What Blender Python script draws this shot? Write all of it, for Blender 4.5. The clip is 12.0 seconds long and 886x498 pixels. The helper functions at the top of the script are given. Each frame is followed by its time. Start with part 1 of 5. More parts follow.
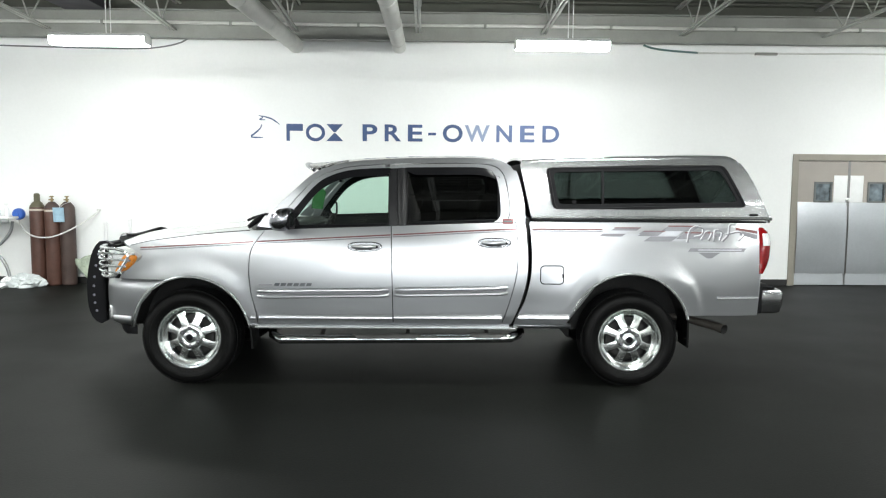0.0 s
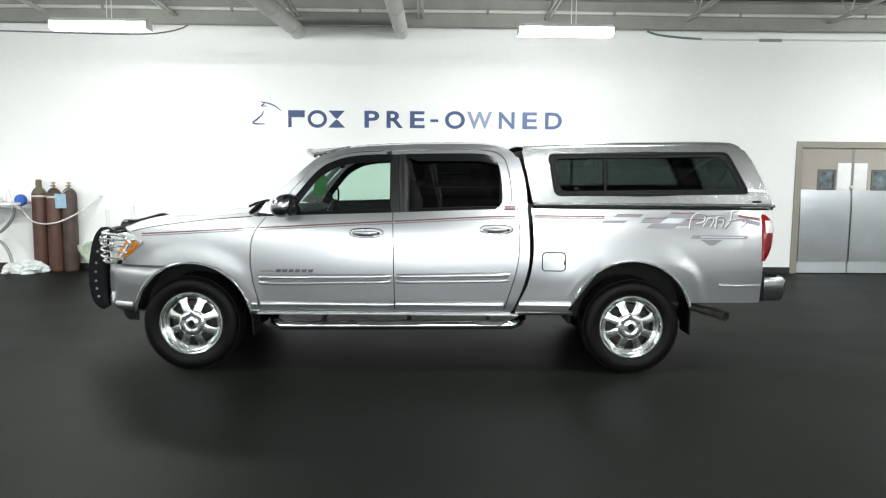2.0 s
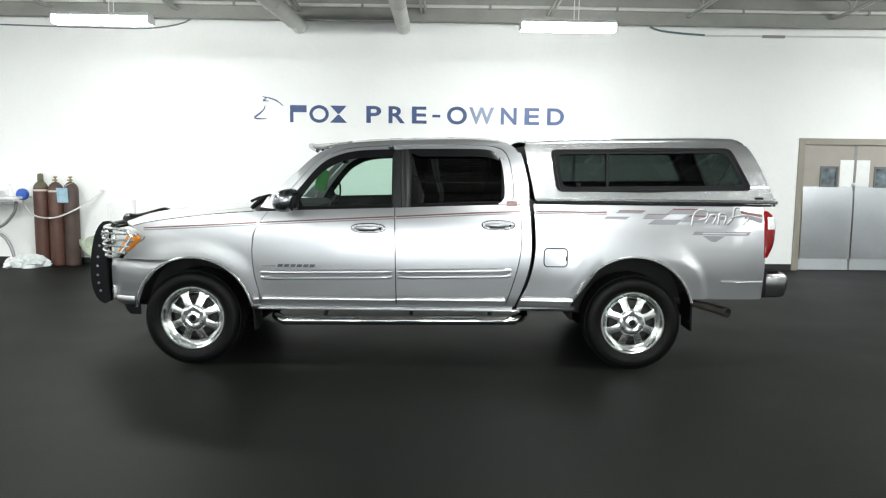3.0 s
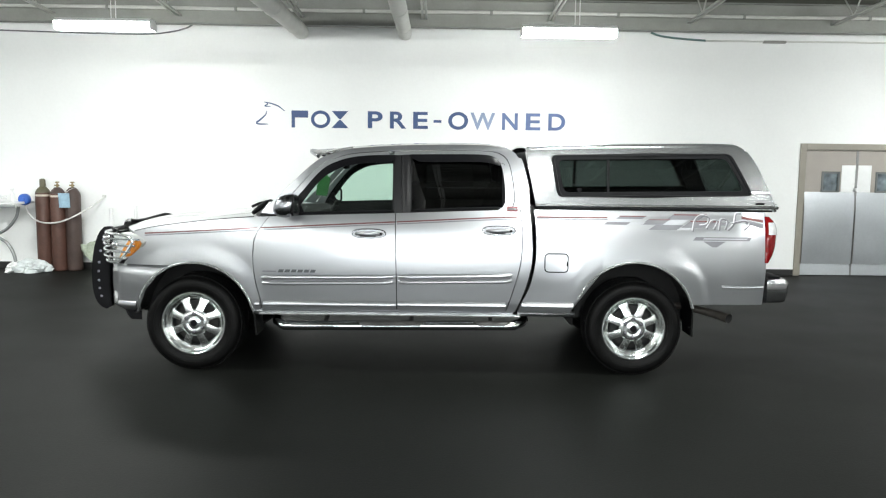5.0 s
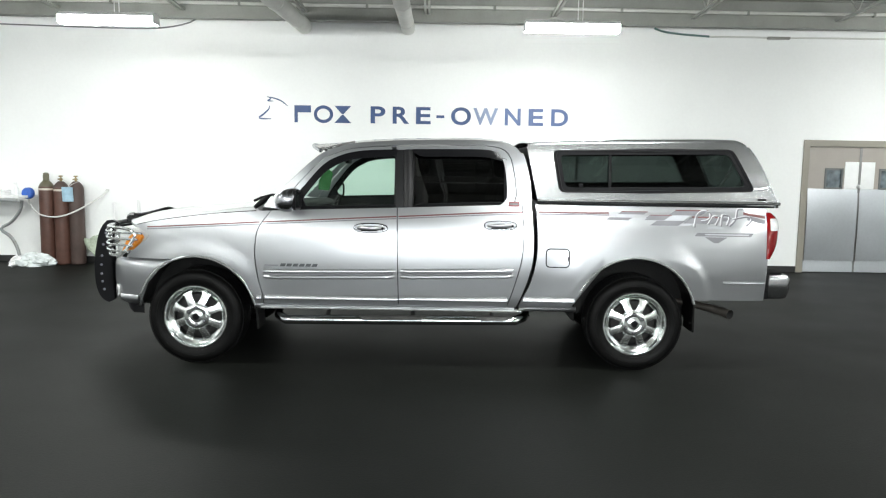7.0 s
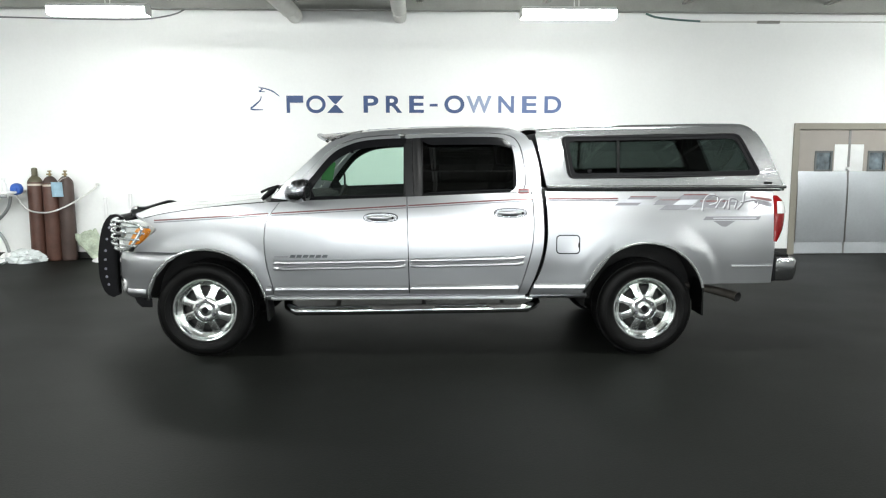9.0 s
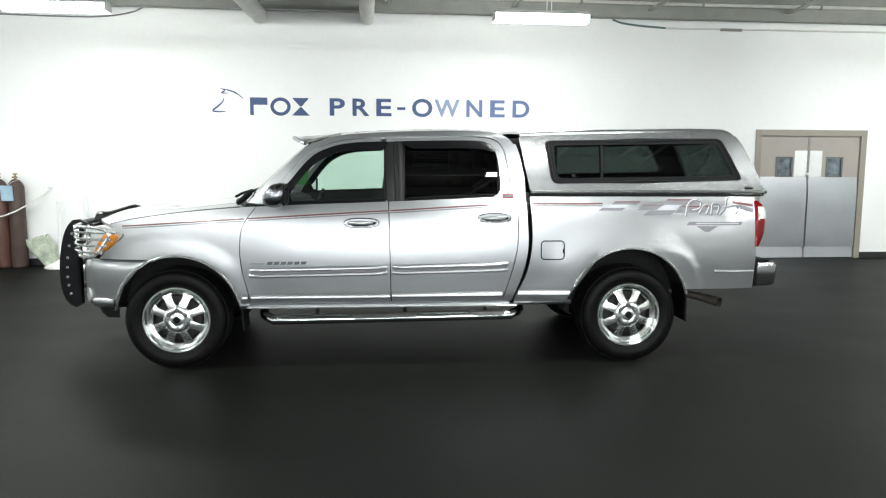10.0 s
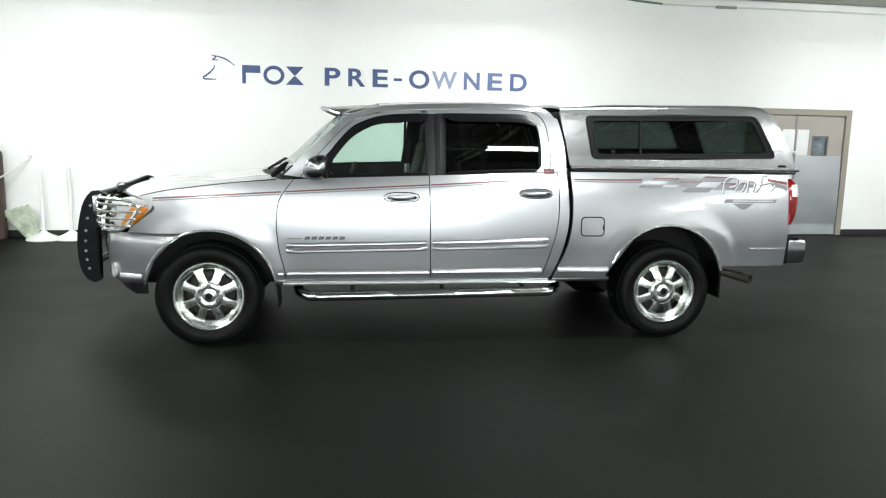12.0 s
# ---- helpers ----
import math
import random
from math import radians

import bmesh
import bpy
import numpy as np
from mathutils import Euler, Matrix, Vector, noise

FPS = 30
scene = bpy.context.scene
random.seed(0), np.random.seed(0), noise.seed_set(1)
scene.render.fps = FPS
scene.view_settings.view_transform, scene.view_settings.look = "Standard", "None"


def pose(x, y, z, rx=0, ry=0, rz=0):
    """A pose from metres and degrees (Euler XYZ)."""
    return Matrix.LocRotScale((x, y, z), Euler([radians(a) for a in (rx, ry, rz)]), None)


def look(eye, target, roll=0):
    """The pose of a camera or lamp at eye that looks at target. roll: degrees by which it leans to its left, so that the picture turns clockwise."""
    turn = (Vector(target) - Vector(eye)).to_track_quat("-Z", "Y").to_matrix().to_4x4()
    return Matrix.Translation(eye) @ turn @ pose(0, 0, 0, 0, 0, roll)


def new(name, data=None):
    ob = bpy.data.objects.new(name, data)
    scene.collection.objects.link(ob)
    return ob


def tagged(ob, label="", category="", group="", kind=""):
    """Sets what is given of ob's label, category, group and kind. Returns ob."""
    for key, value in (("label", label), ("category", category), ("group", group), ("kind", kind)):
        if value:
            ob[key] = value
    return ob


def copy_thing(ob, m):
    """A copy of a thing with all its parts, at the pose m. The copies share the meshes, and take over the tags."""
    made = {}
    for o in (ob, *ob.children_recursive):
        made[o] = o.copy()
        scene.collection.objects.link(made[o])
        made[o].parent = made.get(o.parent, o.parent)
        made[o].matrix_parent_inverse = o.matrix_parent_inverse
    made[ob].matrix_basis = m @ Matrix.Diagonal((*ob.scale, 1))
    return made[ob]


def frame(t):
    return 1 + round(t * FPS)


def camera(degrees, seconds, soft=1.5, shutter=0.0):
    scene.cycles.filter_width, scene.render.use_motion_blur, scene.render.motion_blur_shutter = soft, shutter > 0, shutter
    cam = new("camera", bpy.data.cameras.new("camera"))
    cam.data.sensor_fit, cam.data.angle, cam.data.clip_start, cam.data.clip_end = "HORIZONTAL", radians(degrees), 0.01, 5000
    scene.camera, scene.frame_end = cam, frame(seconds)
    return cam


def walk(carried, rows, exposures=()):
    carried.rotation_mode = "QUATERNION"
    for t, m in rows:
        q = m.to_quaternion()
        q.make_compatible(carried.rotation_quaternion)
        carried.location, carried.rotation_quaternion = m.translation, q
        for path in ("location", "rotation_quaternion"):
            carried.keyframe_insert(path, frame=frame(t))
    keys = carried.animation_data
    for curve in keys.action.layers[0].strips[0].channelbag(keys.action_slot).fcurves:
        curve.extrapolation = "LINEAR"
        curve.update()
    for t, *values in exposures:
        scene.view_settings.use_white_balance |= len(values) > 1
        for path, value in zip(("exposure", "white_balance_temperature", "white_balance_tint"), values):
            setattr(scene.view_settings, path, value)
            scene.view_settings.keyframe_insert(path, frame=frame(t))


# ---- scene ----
cam = camera(61.1, 12.0, soft=1.2)
PATH = [
    (0, (-0.064, -0.488, 1.68), (-0.02, 1.503, 1.493), 0.4),
    (0.5, (-0.063, -0.488, 1.678), (-0.017, 1.503, 1.493), 0.6),
    (1, (-0.062, -0.487, 1.675), (-0.023, 1.504, 1.487), 0.4),
    (1.5, (-0.055, -0.482, 1.675), (-0.019, 1.508, 1.476), 0.1),
    (2, (-0.058, -0.479, 1.671), (-0.02, 1.509, 1.451), 0.5),
    (2.5, (-0.063, -0.479, 1.673), (-0.02, 1.508, 1.449), 0.6),
    (3, (-0.063, -0.476, 1.667), (-0.028, 1.511, 1.436), 0.7),
    (5, (-0.054, -0.477, 1.671), (-0.024, 1.511, 1.453), 0.7),
    (5.5, (-0.056, -0.48, 1.668), (-0.029, 1.509, 1.457), 0.7),
    (6, (-0.052, -0.484, 1.668), (-0.025, 1.504, 1.456), 0.9),
    (6.5, (-0.052, -0.476, 1.665), (-0.032, 1.512, 1.445), 0.8),
    (7, (-0.042, -0.487, 1.663), (-0.02, 1.5, 1.434), 0.9),
    (8.8, (-0.215, -0.492, 1.643), (-0.149, 1.492, 1.396), 0.1),
    (9, (-0.282, -0.474, 1.654), (-0.208, 1.508, 1.397), 0.0),
    (9.5, (-0.397, -0.432, 1.654), (-0.255, 1.546, 1.395), 2.7),
    (10, (-0.508, -0.311, 1.648), (-0.309, 1.664, 1.403), 0.3),
    (10.5, (-0.65, -0.238, 1.656), (-0.458, 1.735, 1.395), 1.7),
    (11, (-0.834, -0.209, 1.649), (-0.574, 1.755, 1.377), 1.5),
    (11.5, (-1.051, -0.197, 1.65), (-0.742, 1.756, 1.351), 0.8),
    (12, (-1.174, -0.11, 1.64), (-0.847, 1.838, 1.327), 1.2),
]
walk(cam, [(t, look(eye, target, roll)) for t, eye, target, roll in PATH])

# ---------------- world, light and exposure ----------------
world = bpy.data.worlds.new("world")
scene.world = world
world.use_nodes = True
sky = world.node_tree.nodes.new("ShaderNodeTexSky")
sky.sky_type, sky.sun_disc, sky.sun_elevation, sky.sun_rotation = "NISHITA", False, radians(38), radians(60)
world.node_tree.links.new(sky.outputs[0], world.node_tree.nodes["Background"].inputs[0])
world.node_tree.nodes["Background"].inputs[1].default_value = 0.14
scene.view_settings.exposure = 0.0
LAMP = 110.0         # radiance of the fluorescent diffusers


# ---------------- materials ----------------
def mat(name, color, rough=0.5, metal=0.0, vary=0.08, scale=6.0, fine=60.0, bump=0.0, coat=0.0, rvary=0.08, spec=0.5):
    m = bpy.data.materials.new(name)
    m.use_nodes = True
    nt = m.node_tree
    b = nt.nodes["Principled BSDF"]
    b.inputs["Metallic"].default_value = metal
    b.inputs["Specular IOR Level"].default_value = spec
    b.inputs["Coat Weight"].default_value = coat
    b.inputs["Coat Roughness"].default_value = 0.04
    tc = nt.nodes.new("ShaderNodeTexCoord")
    n1 = nt.nodes.new("ShaderNodeTexNoise")
    n1.inputs["Scale"].default_value, n1.inputs["Detail"].default_value = scale, 4
    n2 = nt.nodes.new("ShaderNodeTexNoise")
    n2.inputs["Scale"].default_value, n2.inputs["Detail"].default_value = fine, 3
    nt.links.new(tc.outputs["Object"], n1.inputs["Vector"])
    nt.links.new(tc.outputs["Object"], n2.inputs["Vector"])
    mix = nt.nodes.new("ShaderNodeMath")
    mix.operation = "MULTIPLY_ADD"
    nt.links.new(n2.outputs["Fac"], mix.inputs[0])
    mix.inputs[1].default_value = 0.4
    nt.links.new(n1.outputs["Fac"], mix.inputs[2])
    ramp = nt.nodes.new("ShaderNodeValToRGB")
    c = Vector(color)
    ramp.color_ramp.elements[0].position, ramp.color_ramp.elements[1].position = 0.45, 0.95
    ramp.color_ramp.elements[0].color = (*(c * (1 - vary)), 1)
    ramp.color_ramp.elements[1].color = (*(c * (1 + vary)), 1)
    nt.links.new(mix.outputs[0], ramp.inputs[0])
    nt.links.new(ramp.outputs[0], b.inputs["Base Color"])
    mr = nt.nodes.new("ShaderNodeMapRange")
    mr.inputs["From Min"].default_value, mr.inputs["From Max"].default_value = 0.45, 0.95
    mr.inputs["To Min"].default_value = max(0.01, rough - rvary * rough)
    mr.inputs["To Max"].default_value = min(1, rough + rvary * rough)
    nt.links.new(mix.outputs[0], mr.inputs["Value"])
    nt.links.new(mr.outputs[0], b.inputs["Roughness"])
    if bump:
        bp = nt.nodes.new("ShaderNodeBump")
        bp.inputs["Strength"].default_value, bp.inputs["Distance"].default_value = bump, 0.01
        nt.links.new(n2.outputs["Fac"], bp.inputs["Height"])
        nt.links.new(bp.outputs[0], b.inputs["Normal"])
    return m


def glow(name, color, strength):
    m = bpy.data.materials.new(name)
    m.use_nodes = True
    b = m.node_tree.nodes["Principled BSDF"]
    b.inputs["Base Color"].default_value = (0.9, 0.9, 0.9, 1)
    b.inputs["Emission Color"].default_value = (*color, 1)
    b.inputs["Emission Strength"].default_value = strength
    return m


def pane(name, tint, rough=0.0):
    """Thin tinted glass: mirror-like at grazing angles, else clear with a tint."""
    m = bpy.data.materials.new(name)
    m.use_nodes = True
    nt = m.node_tree
    nt.nodes.remove(nt.nodes["Principled BSDF"])
    tr = nt.nodes.new("ShaderNodeBsdfTransparent")
    tr.inputs[0].default_value = (*tint, 1)
    gl = nt.nodes.new("ShaderNodeBsdfGlossy")
    gl.inputs["Roughness"].default_value = rough
    lw = nt.nodes.new("ShaderNodeLayerWeight")
    lw.inputs[0].default_value = 0.5
    pw = nt.nodes.new("ShaderNodeMath")
    pw.operation, pw.inputs[1].default_value = "POWER", 5.0
    nt.links.new(lw.outputs["Facing"], pw.inputs[0])
    fr = nt.nodes.new("ShaderNodeMath")
    fr.operation, fr.inputs[1].default_value, fr.inputs[2].default_value = "MULTIPLY_ADD", 0.92, 0.045
    nt.links.new(pw.outputs[0], fr.inputs[0])
    mx = nt.nodes.new("ShaderNodeMixShader")
    nt.links.new(fr.outputs[0], mx.inputs[0])
    nt.links.new(tr.outputs[0], mx.inputs[1])
    nt.links.new(gl.outputs[0], mx.inputs[2])
    nt.links.new(mx.outputs[0], nt.nodes["Material Output"].inputs[0])
    return m


SILVER = mat("silver_paint", (0.43, 0.442, 0.458), 0.28, 0.83, 0.015, 2.0, 900.0, 0.0, 1.0, rvary=0.02)
ALLOY = mat("bright_alloy", (0.84, 0.87, 0.86), 0.15, 0.78, 0.05, 8.0, 120.0)
CHROME = mat("chrome", (0.85, 0.87, 0.88), 0.10, 1.0, 0.05, 5.0, 80.0)
POLISHED = mat("polished_alloy", (0.86, 0.88, 0.88), 0.26, 1.0, 0.06, 8.0, 120.0)
BLACK = mat("black_paint", (0.006, 0.006, 0.007), 0.3, 0.0, 0.2, 8.0, 90.0, spec=0.18)
WHEELALLOY = mat("wheel_alloy", (0.80, 0.83, 0.82), 0.24, 1.0, 0.05, 8.0, 120.0)
GLOSSBLK = mat("gloss_black_post", (0.010, 0.010, 0.011), 0.34, 0.0, 0.04, 8.0, 90.0, spec=0.24)
TREAD = mat("worn_step_tread", (0.07, 0.07, 0.068), 0.32, 0.3, 0.3, 14.0, 150.0)
TRIMBLK = mat("black_trim", (0.007, 0.007, 0.008), 0.5, 0.0, 0.2, 10.0, 150.0, 0.05, spec=0.13)
RUBBER = mat("tyre_rubber", (0.0035, 0.0035, 0.0035), 0.45, 0.0, 0.2, 12.0, 200.0, 0.2, spec=0.12)
UNDER = mat("underbody", (0.010, 0.010, 0.010), 0.8, 0.0, 0.3, 8.0, 60.0, 0.4)
INTERIOR = mat("cabin_trim", (0.013, 0.013, 0.014), 0.8, 0.0, 0.2, 10.0, 200.0, 0.2)
TINT_LIGHT = pane("clear_green_glass", (0.76, 0.90, 0.83))
TINT_DARK = pane("privacy_glass", (0.04, 0.044, 0.044))
TINT_SHELL = pane("canopy_glass", (0.18, 0.215, 0.205))
LENS = pane("lamp_lens", (0.85, 0.87, 0.88))
AMBER = mat("amber_lens", (0.75, 0.25, 0.02), 0.15, 0.0, 0.1, 20.0, 150.0, coat=1.0)
DULLCHROME = mat("dull_chrome", (0.22, 0.225, 0.23), 0.18, 1.0, 0.08, 5.0, 80.0)
REDLENS = mat("red_lens", (0.16, 0.004, 0.005), 0.12, 0.0, 0.25, 30.0, 150.0, spec=0.35)
WHITELENS = mat("white_lens", (0.55, 0.55, 0.55), 0.15, 0.0, 0.1, 30.0, 150.0, coat=1.0)
DECAL_RED = mat("red_decal", (0.14, 0.048, 0.046), 0.4, 0.0, 0.1)
DECAL_GREY = mat("grey_decal", (0.195, 0.195, 0.21), 0.5, 0.0, 0.1, spec=0.2)
DECAL_WHITE = mat("white_decal", (0.60, 0.61, 0.63), 0.45, 0.0, 0.06, spec=0.3)
DECAL_PALE = mat("pale_decal", (0.43, 0.44, 0.47), 0.5, 0.0, 0.1, spec=0.2)
BADGE = mat("badge_chrome", (0.13, 0.14, 0.15), 0.25, 0.5, 0.1)
BADGE_RED = mat("dark_red_badge", (0.13, 0.010, 0.012), 0.3, 0.0, 0.1)
WALLPAINT = mat("white_wall_paint", (0.85, 0.86, 0.85), 0.7, 0.0, 0.035, 0.7, 25.0, 0.05)
FLOORMAT = mat("charcoal_floor", (0.0074, 0.0081, 0.0071), 0.52, 0.0, 0.20, 0.9, 60.0, 0.10, spec=0.065)
CEILPAINT = mat("ceiling_paint", (0.26, 0.265, 0.245), 0.6, 0.0, 0.12, 3.0, 40.0, 0.05)
JOISTPAINT = mat("joist_paint", (0.42, 0.425, 0.40), 0.55, 0.0, 0.12, 3.0, 40.0, 0.05)
DECKPAINT = mat("deck_paint", (0.085, 0.089, 0.072), 0.6, 0.0, 0.15, 2.0, 40.0, 0.05)
PIPEPAINT = mat("pipe_wrap", (0.62, 0.62, 0.59), 0.7, 0.0, 0.08, 4.0, 50.0, 0.2)
LIGHTMAT = glow("fluorescent", (0.965, 1.0, 0.975), LAMP)
FIXTURE = mat("fixture_enamel", (0.75, 0.76, 0.75), 0.4)
BLUE = mat("blue_vinyl", (0.034, 0.072, 0.185), 0.5, 0.0, 0.15, 1.5, 30.0)
BASEBLK = mat("black_vinyl_base", (0.015, 0.015, 0.015), 0.5)
DOORTAN = mat("taupe_door_paint", (0.34, 0.31, 0.28), 0.5, 0.0, 0.05, 3.0)
FRAMETAN = mat("door_frame_paint", (0.27, 0.25, 0.21), 0.5, 0.0, 0.06, 3.0)
STEEL = mat("brushed_steel", (0.53, 0.555, 0.585), 0.33, 1.0, 0.08, 1.2, 30.0, 0.0, rvary=0.10)
BRIGHTSTEEL = mat("push_plate_steel", (0.85, 0.86, 0.86), 0.35, 0.6, 0.05)
CYLBROWN = mat("brown_cylinder_paint", (0.088, 0.041, 0.030), 0.45, 0.0, 0.25, 6.0, 50.0)
CYLDUSK = mat("dull_brown_cylinder_paint", (0.062, 0.040, 0.034), 0.5, 0.0, 0.3, 5.0, 50.0)
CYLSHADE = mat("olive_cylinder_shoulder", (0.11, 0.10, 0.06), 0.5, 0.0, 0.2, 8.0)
BRASS = mat("valve_brass", (0.3, 0.24, 0.13), 0.4, 0.8, 0.2, 20.0)


# ---------------- mesh helpers ----------------
def finish(name, bm, material, smooth=True, angle=40):
    me = bpy.data.meshes.new(name)
    bmesh.ops.recalc_face_normals(bm, faces=bm.faces)
    bm.to_mesh(me)
    bm.free()
    me.materials.append(material)
    if smooth:
        for p in me.polygons:
            p.use_smooth = True
        me.set_sharp_from_angle(angle=radians(angle))
    return me


def part(name, bm, material, parent=None, label="", smooth=True, angle=40):
    ob = new(name, finish(name, bm, material, smooth, angle))
    while parent and parent.parent and parent.parent.parent:      # thing, part, sub-part and no deeper
        parent = parent.parent
    if parent:
        ob.parent = parent
    return tagged(ob, label) if label else ob


def thing(name, at, label, category, group="", kind="", rz=0.0):
    ob = new(name)
    ob.matrix_basis = pose(*at, 0, 0, rz)
    return tagged(ob, label, category, group, kind)


def box(bm, x0, x1, y0, y1, z0, z1, bevel=0.0):
    r = bmesh.ops.create_cube(bm, size=1, matrix=Matrix.Translation(((x0 + x1) / 2, (y0 + y1) / 2, (z0 + z1) / 2)) @ Matrix.Diagonal((abs(x1 - x0), abs(y1 - y0), abs(z1 - z0), 1)))
    if bevel:
        edges = list({e for v in r["verts"] for e in v.link_edges})
        bmesh.ops.bevel(bm, geom=edges, offset=bevel, segments=2, affect="EDGES", profile=0.5)
    return bm


def boxes(*dims, bevel=0.0):
    bm = bmesh.new()
    for d in dims:
        box(bm, *d, bevel=bevel)
    return bm


def tube(bm, pts, r, seg=10, caps=True):
    """A round bar along a line of points."""
    pts = [Vector(p) for p in pts]
    rings, up = [], None
    for i, p in enumerate(pts):
        d = (pts[min(i + 1, len(pts) - 1)] - pts[max(i - 1, 0)]).normalized()
        if up is None:
            up = d.orthogonal().normalized()
        up = (up - d * up.dot(d)).normalized()
        side = d.cross(up)
        rr = r[i] if isinstance(r, (list, tuple)) else r
        rings.append([bm.verts.new(p + rr * (math.cos(a) * up + math.sin(a) * side)) for a in [2 * math.pi * k / seg for k in range(seg)]])
    for a, b in zip(rings, rings[1:]):
        for k in range(seg):
            bm.faces.new((a[k], a[(k + 1) % seg], b[(k + 1) % seg], b[k]))
    if caps:
        bm.faces.new(rings[0])
        bm.faces.new(rings[-1][::-1])
    return bm


def lathe(bm, profile, seg=48, axis="y", centre=(0, 0, 0), closed=False):
    """Turns a profile of (radius, along) about an axis."""
    c = Vector(centre)
    rings = []
    for r, s in profile:
        ring = []
        for k in range(seg):
            a = 2 * math.pi * k / seg
            u, v = r * math.cos(a), r * math.sin(a)
            ring.append(bm.verts.new(c + Vector((u, s, v) if axis == "y" else (u, v, s))))
        rings.append(ring)
    pairs = list(zip(rings, rings[1:])) + ([(rings[-1], rings[0])] if closed else [])
    for a, b in pairs:
        for k in range(seg):
            bm.faces.new((a[k], a[(k + 1) % seg], b[(k + 1) % seg], b[k]))
    if not closed:
        for ring in (rings[0], rings[-1]):
            bm.faces.new(ring)
    return bm


def sheet(bm, rows, thick=None):
    """A grid of points as quads; thick: a vector by which the back is set off, to give it depth and closed edges."""
    n, m = len(rows), len(rows[0])
    front = [[bm.verts.new(p) for p in row] for row in rows]
    for i in range(n - 1):
        for j in range(m - 1):
            bm.faces.new((front[i][j], front[i + 1][j], front[i + 1][j + 1], front[i][j + 1]))
    if thick:
        t = Vector(thick)
        back = [[bm.verts.new(Vector(p) + t) for p in row] for row in rows]
        for i in range(n - 1):
            for j in range(m - 1):
                bm.faces.new((back[i][j], back[i][j + 1], back[i + 1][j + 1], back[i + 1][j]))
        rim = [(i, 0) for i in range(n)] + [(n - 1, j) for j in range(1, m)] + [(i, m - 1) for i in range(n - 2, -1, -1)] + [(0, j) for j in range(m - 2, 0, -1)]
        for (a, b), (c, d) in zip(rim, rim[1:] + rim[:1]):
            bm.faces.new((front[a][b], front[c][d], back[c][d], back[a][b]))
    return bm


def prism(bm, outline, y0, y1):
    """An outline in x and z, drawn out from y0 to y1."""
    a = [bm.verts.new((x, y0, z)) for x, z in outline]
    b = [bm.verts.new((x, y1, z)) for x, z in outline]
    fa, fb = bm.faces.new(a), bm.faces.new(b[::-1])
    n = len(a)
    for i in range(n):
        bm.faces.new((a[i], a[(i + 1) % n], b[(i + 1) % n], b[i]))
    bmesh.ops.triangulate(bm, faces=[fa, fb])
    return bm


def spline(points, n):
    """n points evenly along a smooth line through the given ones."""
    P = [np.array(p, float) for p in points]
    P = [2 * P[0] - P[1]] + P + [2 * P[-1] - P[-2]]
    dense = []
    for i in range(1, len(P) - 2):
        for t in np.linspace(0, 1, 16, endpoint=False):
            a, b, c, d = P[i - 1:i + 3]
            dense.append(0.5 * (2 * b + (c - a) * t + (2 * a - 5 * b + 4 * c - d) * t * t + (3 * b - a - 3 * c + d) * t ** 3))
    dense.append(P[-2])
    dense = np.array(dense)
    s = np.concatenate([[0], np.cumsum(np.linalg.norm(np.diff(dense, axis=0), axis=1))])
    q = np.linspace(0, s[-1], n)
    return np.stack([np.interp(q, s, dense[:, k]) for k in range(dense.shape[1])], 1)


def line1(xs, ys):
    """A smooth function of one number through the given values."""
    xs, ys = np.array(xs, float), np.array(ys, float)
    d = np.gradient(ys, xs)

    def f(x):
        x = min(max(x, xs[0]), xs[-1])
        i = min(max(int(np.searchsorted(xs, x)) - 1, 0), len(xs) - 2)
        h = xs[i + 1] - xs[i]
        t = (x - xs[i]) / h
        return float((2 * t ** 3 - 3 * t * t + 1) * ys[i] + (t ** 3 - 2 * t * t + t) * h * d[i] + (3 * t * t - 2 * t ** 3) * ys[i + 1] + (t ** 3 - t * t) * h * d[i + 1])
    return f


def rounded(x0, x1, z0, z1, r, n=5):
    pts = []
    for cx, cz, a0 in ((x1 - r, z1 - r, 0), (x0 + r, z1 - r, 90), (x0 + r, z0 + r, 180), (x1 - r, z0 + r, 270)):
        for k in range(n + 1):
            a = radians(a0 + 90 * k / n)
            pts.append((cx + r * math.cos(a), cz + r * math.sin(a)))
    return pts


# ---------------- the hall ----------------
WX0, WX1, WY0, WY1, TOP = -13.2, 11.0, -7.8, 11.39, 4.34
PITCH = 0.055        # the roof climbs away from the north wall
lift = lambda y: PITCH * (WY1 - y)
HIGH = TOP + lift(WY0) + 0.12


def structure(name, bm, material, label, smooth=False):
    return tagged(part(name, bm, material, None, label, smooth), "", name.split("_")[0], "", "structure")


structure("floor", boxes((WX0 - 0.2, WX1 + 0.2, WY0 - 0.2, WY1 + 0.25, -0.2, 0)), FLOORMAT, "dark charcoal coated concrete showroom floor")
DX0, DX1, DH = 5.80, 7.60, 2.06           # the opening of the double door
structure("wall_north", boxes((WX0, DX0, WY1, WY1 + 0.2, 0, 4.10), (DX1, WX1, WY1, WY1 + 0.2, 0, 4.10), (DX0, DX1, WY1, WY1 + 0.2, DH, 4.10)), WALLPAINT, "white painted block wall with blue lettering")
structure("trim_north", boxes((WX0, WX1, WY1 - 0.004, WY1 + 0.2, 4.10, TOP + 0.05)), DECKPAINT, "dark closure strip between the wall and the roof deck")
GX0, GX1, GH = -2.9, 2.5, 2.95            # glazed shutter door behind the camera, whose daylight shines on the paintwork
